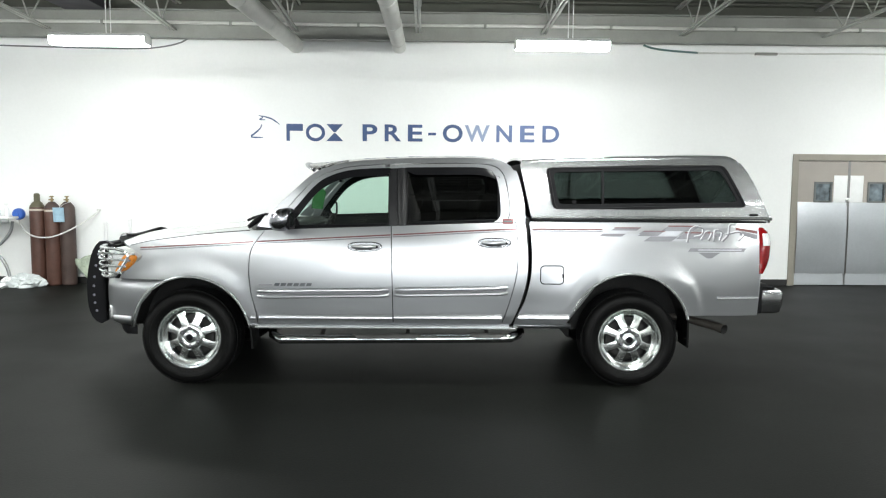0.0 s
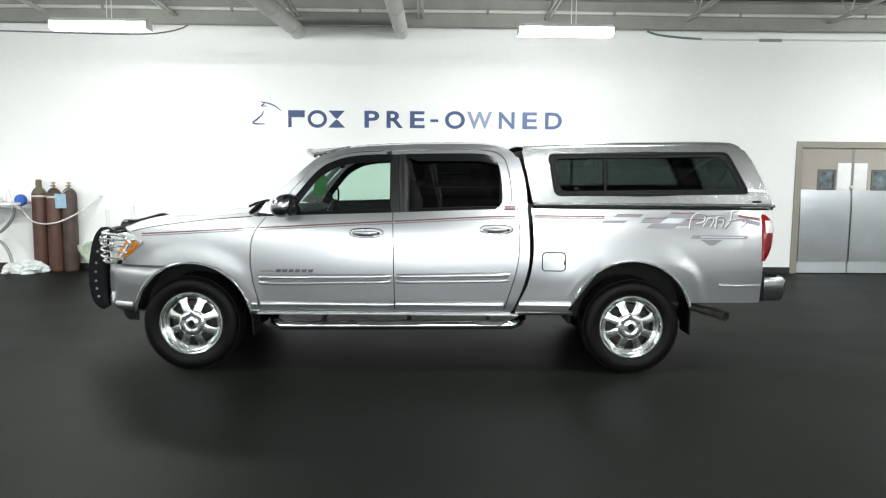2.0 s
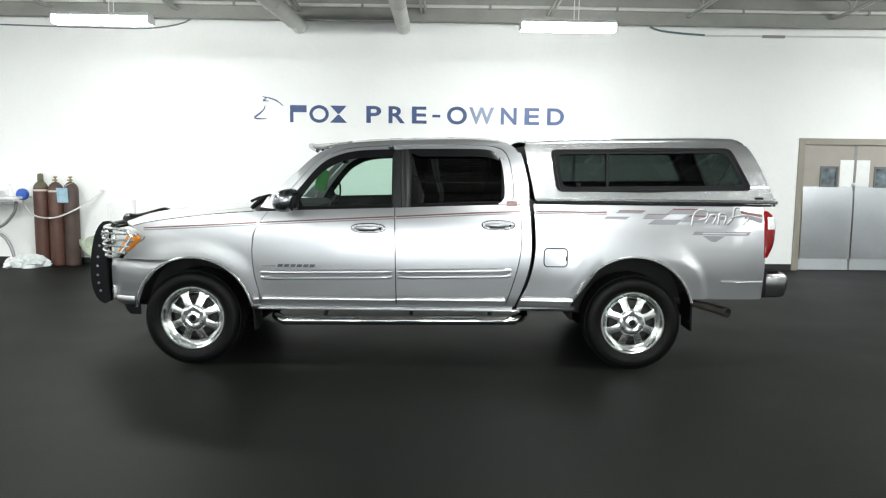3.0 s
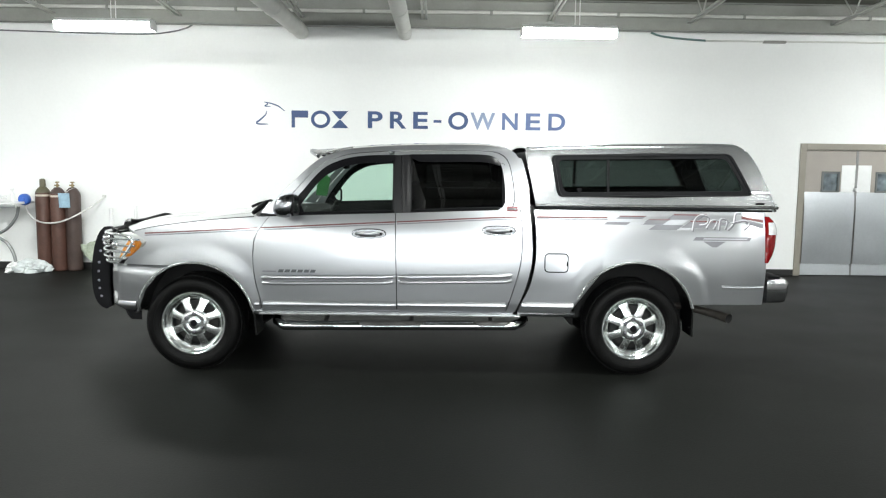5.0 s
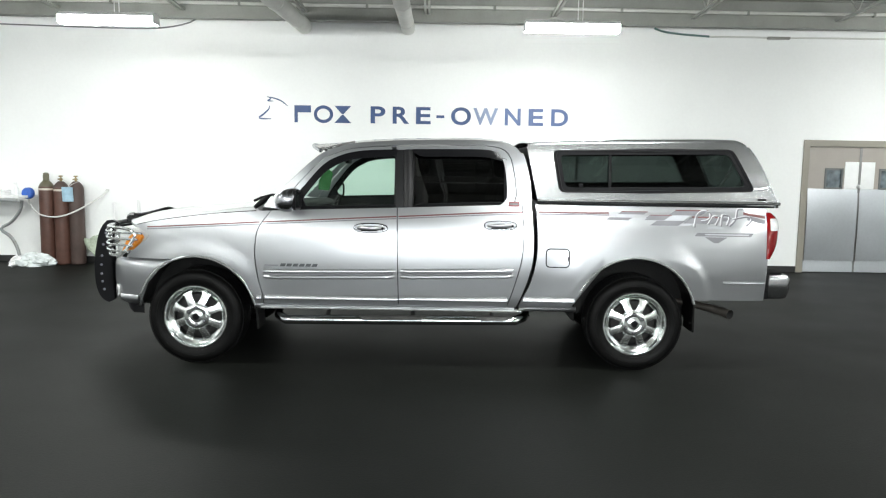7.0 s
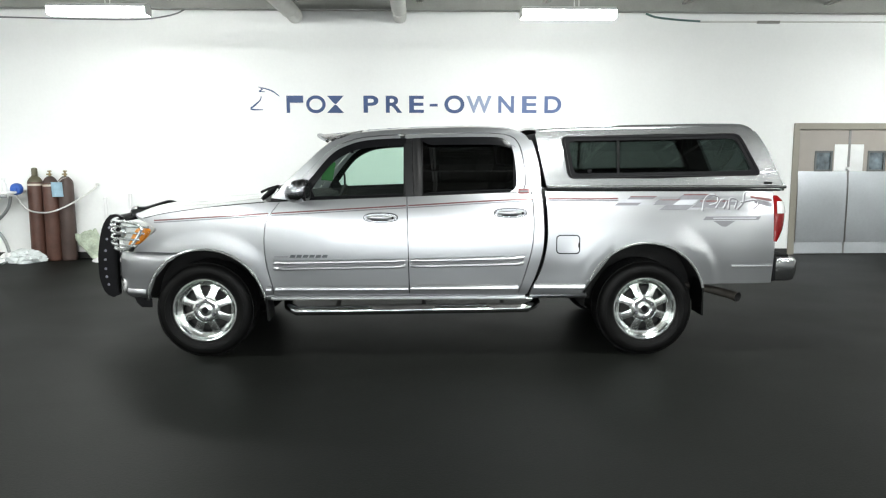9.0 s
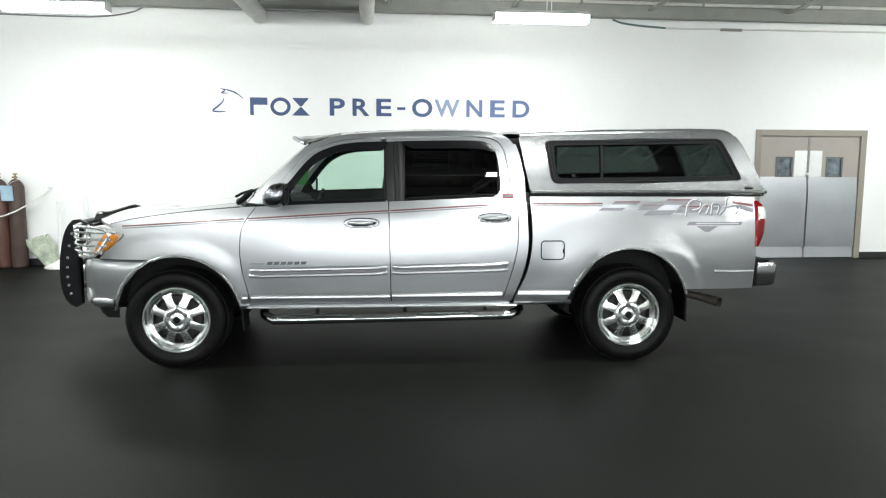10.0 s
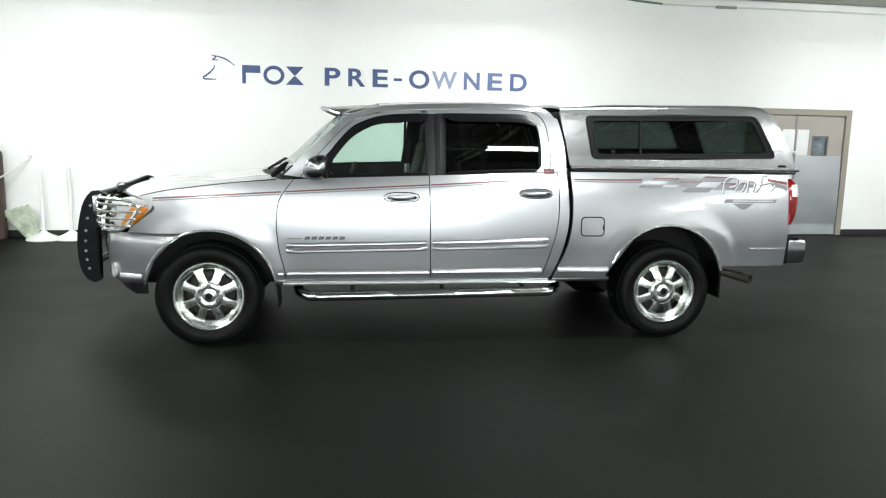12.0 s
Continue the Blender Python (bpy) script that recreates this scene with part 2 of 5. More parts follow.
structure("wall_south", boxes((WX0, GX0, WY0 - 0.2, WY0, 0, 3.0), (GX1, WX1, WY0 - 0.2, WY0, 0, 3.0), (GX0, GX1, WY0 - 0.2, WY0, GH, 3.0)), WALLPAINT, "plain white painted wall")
# unseen upper wall, added dark so the canopy mirrors less white
structure("wall_south_upper", boxes((WX0, WX1, WY0 - 0.2, WY0, 3.0, HIGH)), mat("reflection_grey", (0.16, 0.165, 0.16), 0.6, 0.0, 0.2, 1.5, 30.0), "unseen dark grey upper wall, added to dull the truck's reflections")
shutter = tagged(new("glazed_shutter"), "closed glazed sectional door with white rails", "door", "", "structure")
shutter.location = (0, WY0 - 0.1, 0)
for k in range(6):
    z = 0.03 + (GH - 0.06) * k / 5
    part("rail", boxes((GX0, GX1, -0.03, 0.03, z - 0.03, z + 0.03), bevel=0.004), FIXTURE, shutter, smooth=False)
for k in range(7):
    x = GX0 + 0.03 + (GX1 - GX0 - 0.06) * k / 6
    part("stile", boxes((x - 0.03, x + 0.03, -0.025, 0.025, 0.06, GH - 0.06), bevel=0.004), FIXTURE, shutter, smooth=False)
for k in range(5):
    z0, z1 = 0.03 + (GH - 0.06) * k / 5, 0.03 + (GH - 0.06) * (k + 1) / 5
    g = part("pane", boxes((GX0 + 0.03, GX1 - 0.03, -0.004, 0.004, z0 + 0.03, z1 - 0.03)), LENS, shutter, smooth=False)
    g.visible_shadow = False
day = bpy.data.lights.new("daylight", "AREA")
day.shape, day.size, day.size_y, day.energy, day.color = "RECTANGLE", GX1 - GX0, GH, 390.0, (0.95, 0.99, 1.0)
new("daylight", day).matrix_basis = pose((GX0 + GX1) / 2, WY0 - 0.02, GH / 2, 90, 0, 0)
structure("pavement", boxes((-60, 60, -90, WY0 - 0.2, -0.25, -0.02)), mat("concrete_yard", (0.42, 0.41, 0.39), 0.85, 0.0, 0.15, 0.8, 30.0), "pale concrete yard outside the shutter door")
structure("wall_west", boxes((WX0 - 0.2, WX0, WY0 - 0.2, WY1 + 0.2, 0, HIGH)), WALLPAINT, "plain white painted wall")
structure("wall_east", boxes((WX1, WX1 + 0.2, WY0 - 0.2, WY1 + 0.2, 0, HIGH)), WALLPAINT, "plain white painted wall")
structure("baseboard", boxes((WX0, DX0 - 0.06, WY1 - 0.012, WY1 - 0.001, 0.001, 0.10), bevel=0.003), BASEBLK, "black vinyl cove base along the wall")
structure("baseboard", boxes((DX1 + 0.06, WX1, WY1 - 0.012, WY1 - 0.001, 0.001, 0.10), bevel=0.003), BASEBLK, "black vinyl cove base along the wall")

# corrugated deck: ribs run along the wall
bm = bmesh.new()
prof, yy = [], WY0 - 0.1
while yy < WY1 + 0.1:
    prof += [(yy, TOP), (yy + 0.09, TOP), (yy + 0.11, TOP + 0.045), (yy + 0.19, TOP + 0.045)]
    yy += 0.21
sheet(bm, [[Vector((x, y, z + lift(y))) for y, z in prof] for x in (WX0 - 0.1, WX1 + 0.1)], (0, 0, 0.08))
structure("ceiling", bm, DECKPAINT, "painted corrugated steel roof deck")

def soft(poly, r, n=5):
    """Rounds the corners of an outline."""
    out = []
    for i, p in enumerate(poly):
        p, a, b = np.array(p), np.array(poly[i - 1]), np.array(poly[(i + 1) % len(poly)])
        u, v = (a - p) / np.linalg.norm(a - p), (b - p) / np.linalg.norm(b - p)
        for t in np.linspace(0, 1, n + 1):
            out.append(tuple((1 - t) ** 2 * (p + u * r) + 2 * t * (1 - t) * p + t * t * (p + v * r)))
    return out


MIRRORSHELL = mat("mirror_shell_chrome", (0.30, 0.31, 0.33), 0.22, 1.0, 0.05, 5.0, 80.0)
LAMPWHITE = mat("lamp_reflector", (0.80, 0.81, 0.80), 0.25, 0.35, 0.1, 25.0, 90.0)
SHELLPAINT = mat("canopy_silver_paint", (0.25, 0.257, 0.26), 0.26, 0.85, 0.02, 2.0, 700.0, 0.0, 1.0, rvary=0.03)
BOLTSTEEL = mat("bolt_steel", (0.22, 0.22, 0.25), 0.45, 0.8, 0.1, 20.0)

# ---------------- the pickup truck ----------------
# own axes: x towards the tail, y towards the far side, z up; centre line at y = 0
truck = thing("pickup_truck", (0, 6.455, 0), "silver crew-cab pickup truck with bed canopy and black grille guard", "truck", rz=-1.0)

section = line1([0.40, 0.47, 0.515, 0.535, 0.552, 0.572, 0.60, 0.68, 0.80, 0.95, 1.08, 1.18, 1.25, 1.30, 1.36, 1.46, 1.60, 1.75, 1.80, 1.86],
                [0.930, 0.950, 0.972, 0.978, 0.982, 0.984, 0.986, 0.991, 0.999, 0.999, 0.992, 0.978, 0.961, 0.945, 0.924, 0.901, 0.870, 0.832, 0.805, 0.755])
ARCH = {"front": (-1.945, 0.405, 0.480), "rear": (1.590, 0.447, 0.482)}


def half(x, z):
    """Half the body's width at a place along it and a height."""
    w = section(z)
    if z > 1.30:
        u = z - 1.30
        w = 0.945 - 0.135 * u - 0.17 * u * u - 6.0 * max(0, z - 1.785) ** 2
    if x < -2.1:
        w -= 0.22 * ((-2.1 - x) / 0.7) ** 2.2
    if x > 2.35:
        w -= 0.05 * ((x - 2.35) / 0.35) ** 2
    for cx, cz, rx, rz, h in ((-1.95, 0.48, 0.64, 0.58, 0.010), (1.50, 0.52, 0.72, 0.70, 0.014)):
        e = math.hypot((x - cx) / rx, (z - cz) / rz)
        if e < 1 and z > 0.4:
            turn = abs(math.degrees(math.atan2(z - cz, x - cx)))
            t = min(1, (1 - e) / (0.30 if x < 0 else 0.105 + 0.42 * max(0, min(1, (turn - 30) / 45))))
            w += h * t * t * (3 - 2 * t)
    return w


def skin(sgn, x, z, out=0.0):
    return Vector((x, sgn * (half(x, z) + out), z))


def arch_z(which, x, low):
    cx, cz, r = ARCH[which]
    if abs(x - cx) >= r:
        return low
    return max(low, cz + math.sqrt(r * r - (x - cx) ** 2))


def panel(sgn, xl, xr, zb, zt, nx, nz, inset=0.03, out=0.0, spread=None):
    """A body panel that follows the skin between two side edges, xl(z) and xr(z), a lower and an upper edge, zb(x) and zt(x)."""
    rows = []
    us = spread or [i / nx for i in range(nx + 1)]
    for u in us:
        col = []
        for j in range(nz + 1):
            v, z = j / nz, 0.9
            for _ in range(8):
                x = xl(z) + (xr(z) - xl(z)) * u
                z = zb(x) + (zt(x) - zb(x)) * v
            col.append(skin(sgn, x, z, out))
        rows.append(col)
    return sheet(bmesh.new(), rows, (0, -sgn * inset, 0))


seam_front = line1([0.50, 0.55, 0.755, 0.98, 1.117, 1.25, 1.34], [-1.400, -1.403, -1.447, -1.461, -1.437, -1.345, -1.27])
seam_mid = line1([0.50, 1.30], [-0.312, -0.330])
seam_rear = line1([0.50, 0.54, 0.70, 0.905, 1.177, 1.357], [0.555, 0.570, 0.622, 0.672, 0.682, 0.665])
cab_back = line1([0.50, 0.70, 0.906, 1.178, 1.402], [0.630, 0.712, 0.760, 0.756, 0.736])
bed_front = line1([0.50, 0.55, 0.70, 0.905, 1.178, 1.36], [0.655, 0.672, 0.742, 0.790, 0.792, 0.775])
lamp_edge = line1([0.83, 0.87, 0.97, 1.055, 1.10, 1.20], [-2.53, -2.52, -2.405, -2.325, -2.40, -2.52])
belt = line1([-2.6, -2.45, -2.3, -2.0, -1.45, -1.20, -0.33, 0.50, 0.70], [1.10, 1.125, 1.16, 1.205, 1.258, 1.270, 1.302, 1.334, 1.338])
win_low = lambda x: belt(x) - 0.004
gap = 0.0035
fine_steps = [0.5 - 0.5 * math.cos(math.pi * i / 72) for i in range(73)]
arch_steps = [0.5 - 0.5 * math.cos(math.pi * i / 40) for i in range(41)]


def front_fender_low(x):
    return arch_z("front", x, 0.862 if x < -2.1 else 0.50)


opening = spline([(-1.205, 1.266), (-1.13, 1.39), (-0.945, 1.615), (-0.808, 1.699), (-0.625, 1.744), (-0.30, 1.760), (0.10, 1.768), (0.36, 1.768), (0.455, 1.752), (0.508, 1.70), (0.537, 1.57), (0.547, 1.41), (0.53, 1.362), (0.49, 1.334)], 60)
roof_edge = spline([(-1.43, 1.29), (-1.20, 1.513), (-0.985, 1.708), (-0.85, 1.768), (-0.69, 1.810), (-0.31, 1.838), (0.156, 1.851), (0.39, 1.847), (0.555, 1.825), (0.655, 1.765), (0.705, 1.62), (0.732, 1.46), (0.738, 1.34)], 60)
roof_edge[:, 0] = -0.06 + (roof_edge[:, 0] + 0.06) * 0.983
roof_edge[:, 1] = np.minimum(roof_edge[:, 1], 1.851)


def shoulder(x, z):
    """Half width along the pillars, drawn in a little towards the windscreen's foot."""
    return half(max(x, -1.9), z) - 0.025 * max(0, min(1, (-1.05 - x) / 0.4))


def win_top(x):
    return float(np.interp(x, opening[:50, 0], opening[:50, 1]))


def side_of(sgn):
    # fender, doors and bed side
    fender = part("front_fender", panel(sgn, lambda z: lamp_edge(z) + gap, lambda z: seam_front(z) - gap, front_fender_low, lambda x: belt(x) - gap, 40, 32, spread=arch_steps), SILVER, truck)
    fd = part("front_door", panel(sgn, lambda z: seam_front(z) + gap, lambda z: seam_mid(z) - gap, lambda x: 0.512, win_low, 24, 18), SILVER, truck)
    rd = part("rear_door", panel(sgn, lambda z: seam_mid(z) + gap, lambda z: seam_rear(z) - gap, lambda x: 0.512, win_low, 22, 18), SILVER, truck)
    part("cab_corner", panel(sgn, lambda z: seam_rear(z) + gap, cab_back, lambda x: 0.512, lambda x: 1.34, 4, 18), SILVER, truck)
    bed = part("bed_side", panel(sgn, bed_front, lambda z: 2.625, lambda x: arch_z("rear", x, 0.512 if x < 1.6 else 0.597), lambda x: 1.338, 60, 64, spread=[0.28 * i / 12 for i in range(10)] + [0.22 + 0.52 * a for a in fine_steps if a > 0.12 and a < 0.99] + [0.745 + 0.255 * i / 30 for i in range(31)]), SILVER, truck)
    # rocker with its bright crease
    rows = []
    for x in np.linspace(-1.47, 0.62, 30):
        rows.append([Vector((x, sgn * w, z)) for w, z in ((0.968, 0.508), (0.985, 0.500), (0.978, 0.488), (0.955, 0.470), (0.90, 0.455))])
    part("rocker_panel", sheet(bmesh.new(), rows, (0, -sgn * 0.02, 0.012)), SILVER, truck)
    rows = []
    for x in np.linspace(0.66, 1.12, 8):
        rows.append([Vector((x, sgn * w, z)) for w, z in ((0.968, 0.508), (0.980, 0.500), (0.965, 0.485), (0.92, 0.47))])
    part("bed_rocker", sheet(bmesh.new(), rows, (0, -sgn * 0.02, 0.012)), SILVER, truck)
    rows = [[Vector((x, sgn * w, z)) for w, z in ((0.972, 0.470), (0.988, 0.473), (0.989, 0.480), (0.981, 0.488), (0.965, 0.490))] for x in np.linspace(-1.42, 0.68, 24)]
    part("sill_lip", sheet(bmesh.new(), rows, (0, -sgn * 0.012, 0)), ALLOY, truck, "bright lower edge of the sill")
    # pillars and roof rail: the door frames, and the body outside them
    cut = opening + (roof_edge - opening) * 0.42
    cut[-6:, 0] = np.minimum(cut[-6:, 0], 0.655)

    def strip(a, b, m, out, i0=0, i1=60):
        rows = []
        for i in range(i0, i1):
            row = []
            for k in range(m + 1):
                x, z = a[i] + (b[i] - a[i]) * k / m
                row.append(Vector((x, sgn * (shoulder(x, z) + out), z)))
            rows.append(row)
        return sheet(bmesh.new(), rows, (0, -sgn * 0.03, 0))
    n = (cut - opening) / np.linalg.norm(cut - opening, axis=1)[:, None]
    mid = int(np.argmin(np.abs(opening[:, 0] + 0.33)))
    part("window_frame", strip(opening, cut - n * gap, 3, 0, 0, mid), SILVER, fd)
    part("window_frame", strip(opening, cut - n * gap, 3, 0, mid, 60), SILVER, rd)
    part("cab_pillar", strip(cut + n * gap, roof_edge, 4, 0.002), SILVER, truck)
    # glass, centre post and rain guards
    for owner, x0, x1, glass in ((fd, -1.19, -0.338, TINT_LIGHT), (rd, -0.222, 0.543, TINT_DARK)):
        rows = []
        for x in np.linspace(x0, x1, 26):
            zt, zb = win_top(x) + 0.012, belt(x) - 0.03
            zt = max(zt, zb + 0.02)
            rows.append([Vector((x, sgn * (half(x, z) - 0.022), z)) for z in np.linspace(zb, zt, 10)])
        g = part("window_glass", sheet(bmesh.new(), rows), glass, owner, "clear green-tinted glass" if owner == fd else "dark privacy glass")
        g.visible_shadow = False
        # rubber round the glass
        bm = bmesh.new()
        top = [(x, win_top(x) - 0.006) for x in np.linspace(x0 + 0.01, x1 - 0.008, 24)]
        ring = top + [(x1 - 0.008, belt(x1) + 0.012)] + [(x, belt(x) + 0.012) for x in np.linspace(x1 - 0.05, x0 + 0.01, 12)]
        ring += ring[:1]
        tube(bm, [Vector((x, sgn * (half(x, z) - 0.012), z)) for x, z in ring], 0.013, 6)
        part("window_seal", bm, TRIMBLK, owner)
        rows = []
        a, b = (x0 + 0.03, x1) if owner == fd else (x0, x1 - 0.04)
        for x in np.linspace(a, b, 22):
            z1 = win_top(x) + 0.004
            h = (0.062 + (0.045 * max(0, 1 - (x - a) / 0.40) if owner == fd else 0)) * min(1, 0.35 + (x - a) / 0.12, 0.5 + (b - x) / 0.08)
            rows.append([Vector((x, sgn * (half(x, z) + o), z)) for z, o in ((z1, 0.004), (z1 - h * 0.5, 0.016), (z1 - h, 0.020))])
        part("rain_guard", sheet(bmesh.new(), rows, (0, -sgn * 0.004, 0)), BLACK, owner, "smoked black rain guard")
    # two halves with the door gap between them, the rear one a little bowed
    lean = 0.03 if sgn < 0 else -0.14
    for xa, xb, bow in ((-0.349, -0.287, 0.001), (-0.280, -0.213, 0.007)):
        rows = []
        for x in np.linspace(xa, xb, 7):
            u = (x - xa) / (xb - xa)
            rows.append([Vector((x + (1.53 - z) * lean, sgn * (half(x, z) - 0.004 + bow * math.sin(math.pi * u)), z)) for z in np.linspace(belt(x) - 0.002, win_top(x) + 0.003, 10)])
        part("centre_post", sheet(bmesh.new(), rows, (0, -sgn * 0.05, 0)), GLOSSBLK, fd if bow < 0.002 else rd, "gloss black centre post")
    part("post_gap", sheet(bmesh.new(), [[Vector((x + (1.53 - z) * lean, sgn * (half(x, z) - 0.016), z)) for z in np.linspace(belt(x) - 0.002, win_top(x) + 0.003, 10)] for x in (-0.288, -0.279)], (0, -sgn * 0.03, 0)), TRIMBLK, truck)
    # black sail behind the mirror
    rows = []
    for x in np.linspace(-1.20, -1.06, 9):
        rows.append([Vector((x, sgn * (half(x, z) - 0.008), z)) for z in np.linspace(belt(x) - 0.002, win_top(x) - 0.002 if x < -1.12 else belt(x) + 0.15 - (x + 1.12) * 2.2, 6)])
    part("mirror_sail", sheet(bmesh.new(), rows, (0, -sgn * 0.02, 0)), TRIMBLK, fd)
    # pull handles: an oval cup, a bright bowed grip, a keyhole
    for owner, xa, xb, zc in ((fd, -0.668, -0.408, 1.136), (rd, 0.370, 0.624, 1.171)):
        xm, rx = (xa + xb) / 2, (xb - xa) / 2
        oval = [(xm + rx * math.copysign(abs(math.cos(a)) ** 0.80, math.cos(a)), zc + 0.031 * math.copysign(abs(math.sin(a)) ** 0.80, math.sin(a))) for a in np.linspace(0, 2 * math.pi, 33)[:-1]]
        h = part("door_handle", prism(bmesh.new(), oval, sgn * (half(xa, zc) + 0.005), sgn * (half(xa, zc) - 0.012)), DULLCHROME, owner, "chrome pull handle")
        part("bezel", tube(bmesh.new(), [skin(sgn, x, z, 0.004) for x, z in oval + oval[:1]], 0.0036, 6), DULLCHROME, h)
        # black ring painted in as the shadow line round the cup
        part("handle_shadow_gap", tube(bmesh.new(), [skin(sgn, xm + (x - xm) * 1.025, zc + (z - zc) * 1.16, 0.0004) for x, z in oval + oval[:1]], 0.0040, 6), TRIMBLK, h)
        pts = spline([(xa + 0.020, 0.004), (xa + 0.05, 0.022), (xm, 0.034), (xb - 0.07, 0.026), (xb - 0.018, 0.006)], 14)
        rows = [[Vector((x, sgn * (half(x, zc) + o + d), zc + dz * (1 - 0.35 * ((x - xm) / rx) ** 2))) for dz, d in ((-0.017, -0.008), (-0.011, 0.002), (0.0, 0.005), (0.011, 0.002), (0.017, -0.008))] for x, o in pts]
        part("grip", sheet(bmesh.new(), rows, (0, -sgn * 0.008, 0)), SILVER, h)
        # raised black strip stands in for the shaded finger hollow
        part("recess_shade_strip", boxes((xa + 0.055, xb - 0.075, sgn * (half(xa, zc) + 0.0045), sgn * (half(xa, zc) + 0.0065), zc - 0.026, zc - 0.017)), TRIMBLK, h)
        bm = lathe(bmesh.new(), [(0.009, 0), (0.009, 0.006), (0.006, 0.008)], 14, "y", (xb - 0.034, sgn * (half(xa, zc) + 0.020) - (0.008 if sgn < 0 else 0), zc))
        part("keyhole", bm, TRIMBLK, h)
    # dark cards on the inner side of the doors
    for owner, xa, xb in ((fd, -1.25, -0.35), (rd, -0.29, 0.60)):
        rows = [[Vector((x, sgn * (half(x, z) - 0.045), z)) for z in np.linspace(0.96, belt(x) + 0.004, 6)] for x in np.linspace(xa, xb, 10)]
        part("door_card", sheet(bmesh.new(), rows, (0, -sgn * 0.03, 0)), INTERIOR, owner)
    # protective mouldings, two ridges each
    for owner, xa, xb, za, zb in ((fd, -1.395, -0.345, 0.752, 0.770), (rd, -0.300, 0.604, 0.771, 0.790)):
        bm = bmesh.new()
        for ridge in (((-0.041, 0.0005), (-0.038, 0.009), (-0.030, 0.014), (-0.018, 0.013), (-0.009, 0.006), (-0.007, 0.0005)), ((0.007, 0.0005), (0.010, 0.008), (0.018, 0.013), (0.028, 0.012), (0.037, 0.006), (0.040, 0.0005))):
            rows = []
            for x in np.linspace(xa, xb, 28):
                zc = za + (zb - za) * (x - xa) / (xb - xa)
                e = min(1.0, (0.3 + min(x - xa, xb - x) / 0.04))
                rows.append([skin(sgn, x, zc + dz * (0.75 + 0.25 * e), o * e + 0.0005) for dz, o in ridge])
            sheet(bm, rows, (0, -sgn * 0.006, 0))
        # grey strip laid between the ridges as the shade of the groove
        rows = [[skin(sgn, x, za + (zb - za) * (x - xa) / (xb - xa) + dz, 0.0015) for dz in (-0.009, 0.009)] for x in np.linspace(xa + 0.01, xb - 0.01, 20)]
        m_ob = part("door_moulding", bm, SILVER, owner, "silver ribbed door moulding", angle=30)
        part("groove_shade", sheet(bmesh.new(), rows, (0, -sgn * 0.002, 0)), DECAL_GREY, m_ob)
    # badge bars on the front door: lettering as plain bars
    for xa, xb, zc, h, m in [(-1.385, -1.275, 0.826, 0.008, DECAL_GREY)] + [(-1.258 + 0.051 * k, -1.258 + 0.051 * k + 0.040, 0.830, 0.023, BADGE) for k in range(6)]:
        rows = [[skin(sgn, x + dz * 0.45, zc + dz, 0.004) for dz in (-h / 2, h / 2)] for x in np.linspace(xa, xb, 4)]
        part("badge_bar", sheet(bmesh.new(), rows, (0, -sgn * 0.004, 0)), m, fd)
    # small red badge on the rear pillar
    rows = [[Vector((x, sgn * (half(x, z) + 0.005), z)) for z in (1.322, 1.362)] for x in (0.560, 0.600, 0.645)]
    part("pillar_badge", sheet(bmesh.new(), rows, (0, -sgn * 0.006, 0)), BADGE_RED, truck, "small dark red badge")
    rows = [[Vector((x, sgn * (half(x, z) + 0.007), z)) for z in (1.337, 1.347)] for x in (0.568, 0.637)]
    part("badge_bar", sheet(bmesh.new(), rows, (0, -sgn * 0.002, 0)), BADGE, truck)
    # chrome lips of the wheel arches
    for which, a0, a1 in (("front", 192, -10), ("rear", 170, 14)):
        cx, cz, r = ARCH[which]
        rows = []
        for a in np.linspace(radians(a0 - 12), radians(a1), 44):
            row = []
            for rr, o in ((r - 0.008, -0.012), (r - 0.004, 0.007), (r + 0.006, 0.008), (r + 0.011, 0.001)):
                x, z = cx + rr * math.cos(a), cz + rr * math.sin(a)
                row.append(skin(sgn, x, max(z, 0.47), o))
            rows.append(row)
        part("arch_trim", sheet(bmesh.new(), rows), ALLOY, truck, "thin chrome wheel arch trim")
        # black liner of the wheel well
        rows = []
        for a in np.linspace(radians(200), radians(-20), 30):
            rows.append([Vector((cx + rr * math.cos(a), sgn * y, max(0.47 if which == "front" else 0.40, cz + rr * math.sin(a)))) for rr, y in ((r + 0.004, 0.972), (r + 0.02, 0.90), (r + 0.02, 0.60), (0.30, 0.585), (0.02, 0.585))])
        part("wheel_well", sheet(bmesh.new(), rows), UNDER, truck)
    # fuel flap
    if sgn < 0:
        fx0, fx1, fz0, fz1 = 0.866, 1.050, 0.846, 0.992
        rim = rounded(fx0, fx1, fz0, fz1, 0.03)
        bm = bmesh.new()
        tube(bm, [skin(sgn, x, z, 0.0005) for x, z in rim + rim[:1]], 0.0045, 6)
        flap = part("fuel_flap", bm, TRIMBLK, bed, "fuel flap outlined by a dark gap")
        part("finger_notch", boxes((fx1 - 0.012, fx1 + 0.004, -half(1.0, 0.91) - 0.003, -half(1.0, 0.91) + 0.002, 0.895, 0.93), bevel=0.001), TRIMBLK, flap)
    # crease near the tail
    rows = [[skin(sgn, x, 0.742 + dz, o) for dz, o in ((-0.011, 0.0005), (-0.003, 0.017), (0.004, 0.015), (0.014, 0.0005))] for x in np.linspace(2.28, 2.62, 12)]
    part("tail_crease", sheet(bmesh.new(), rows), SILVER, bed)
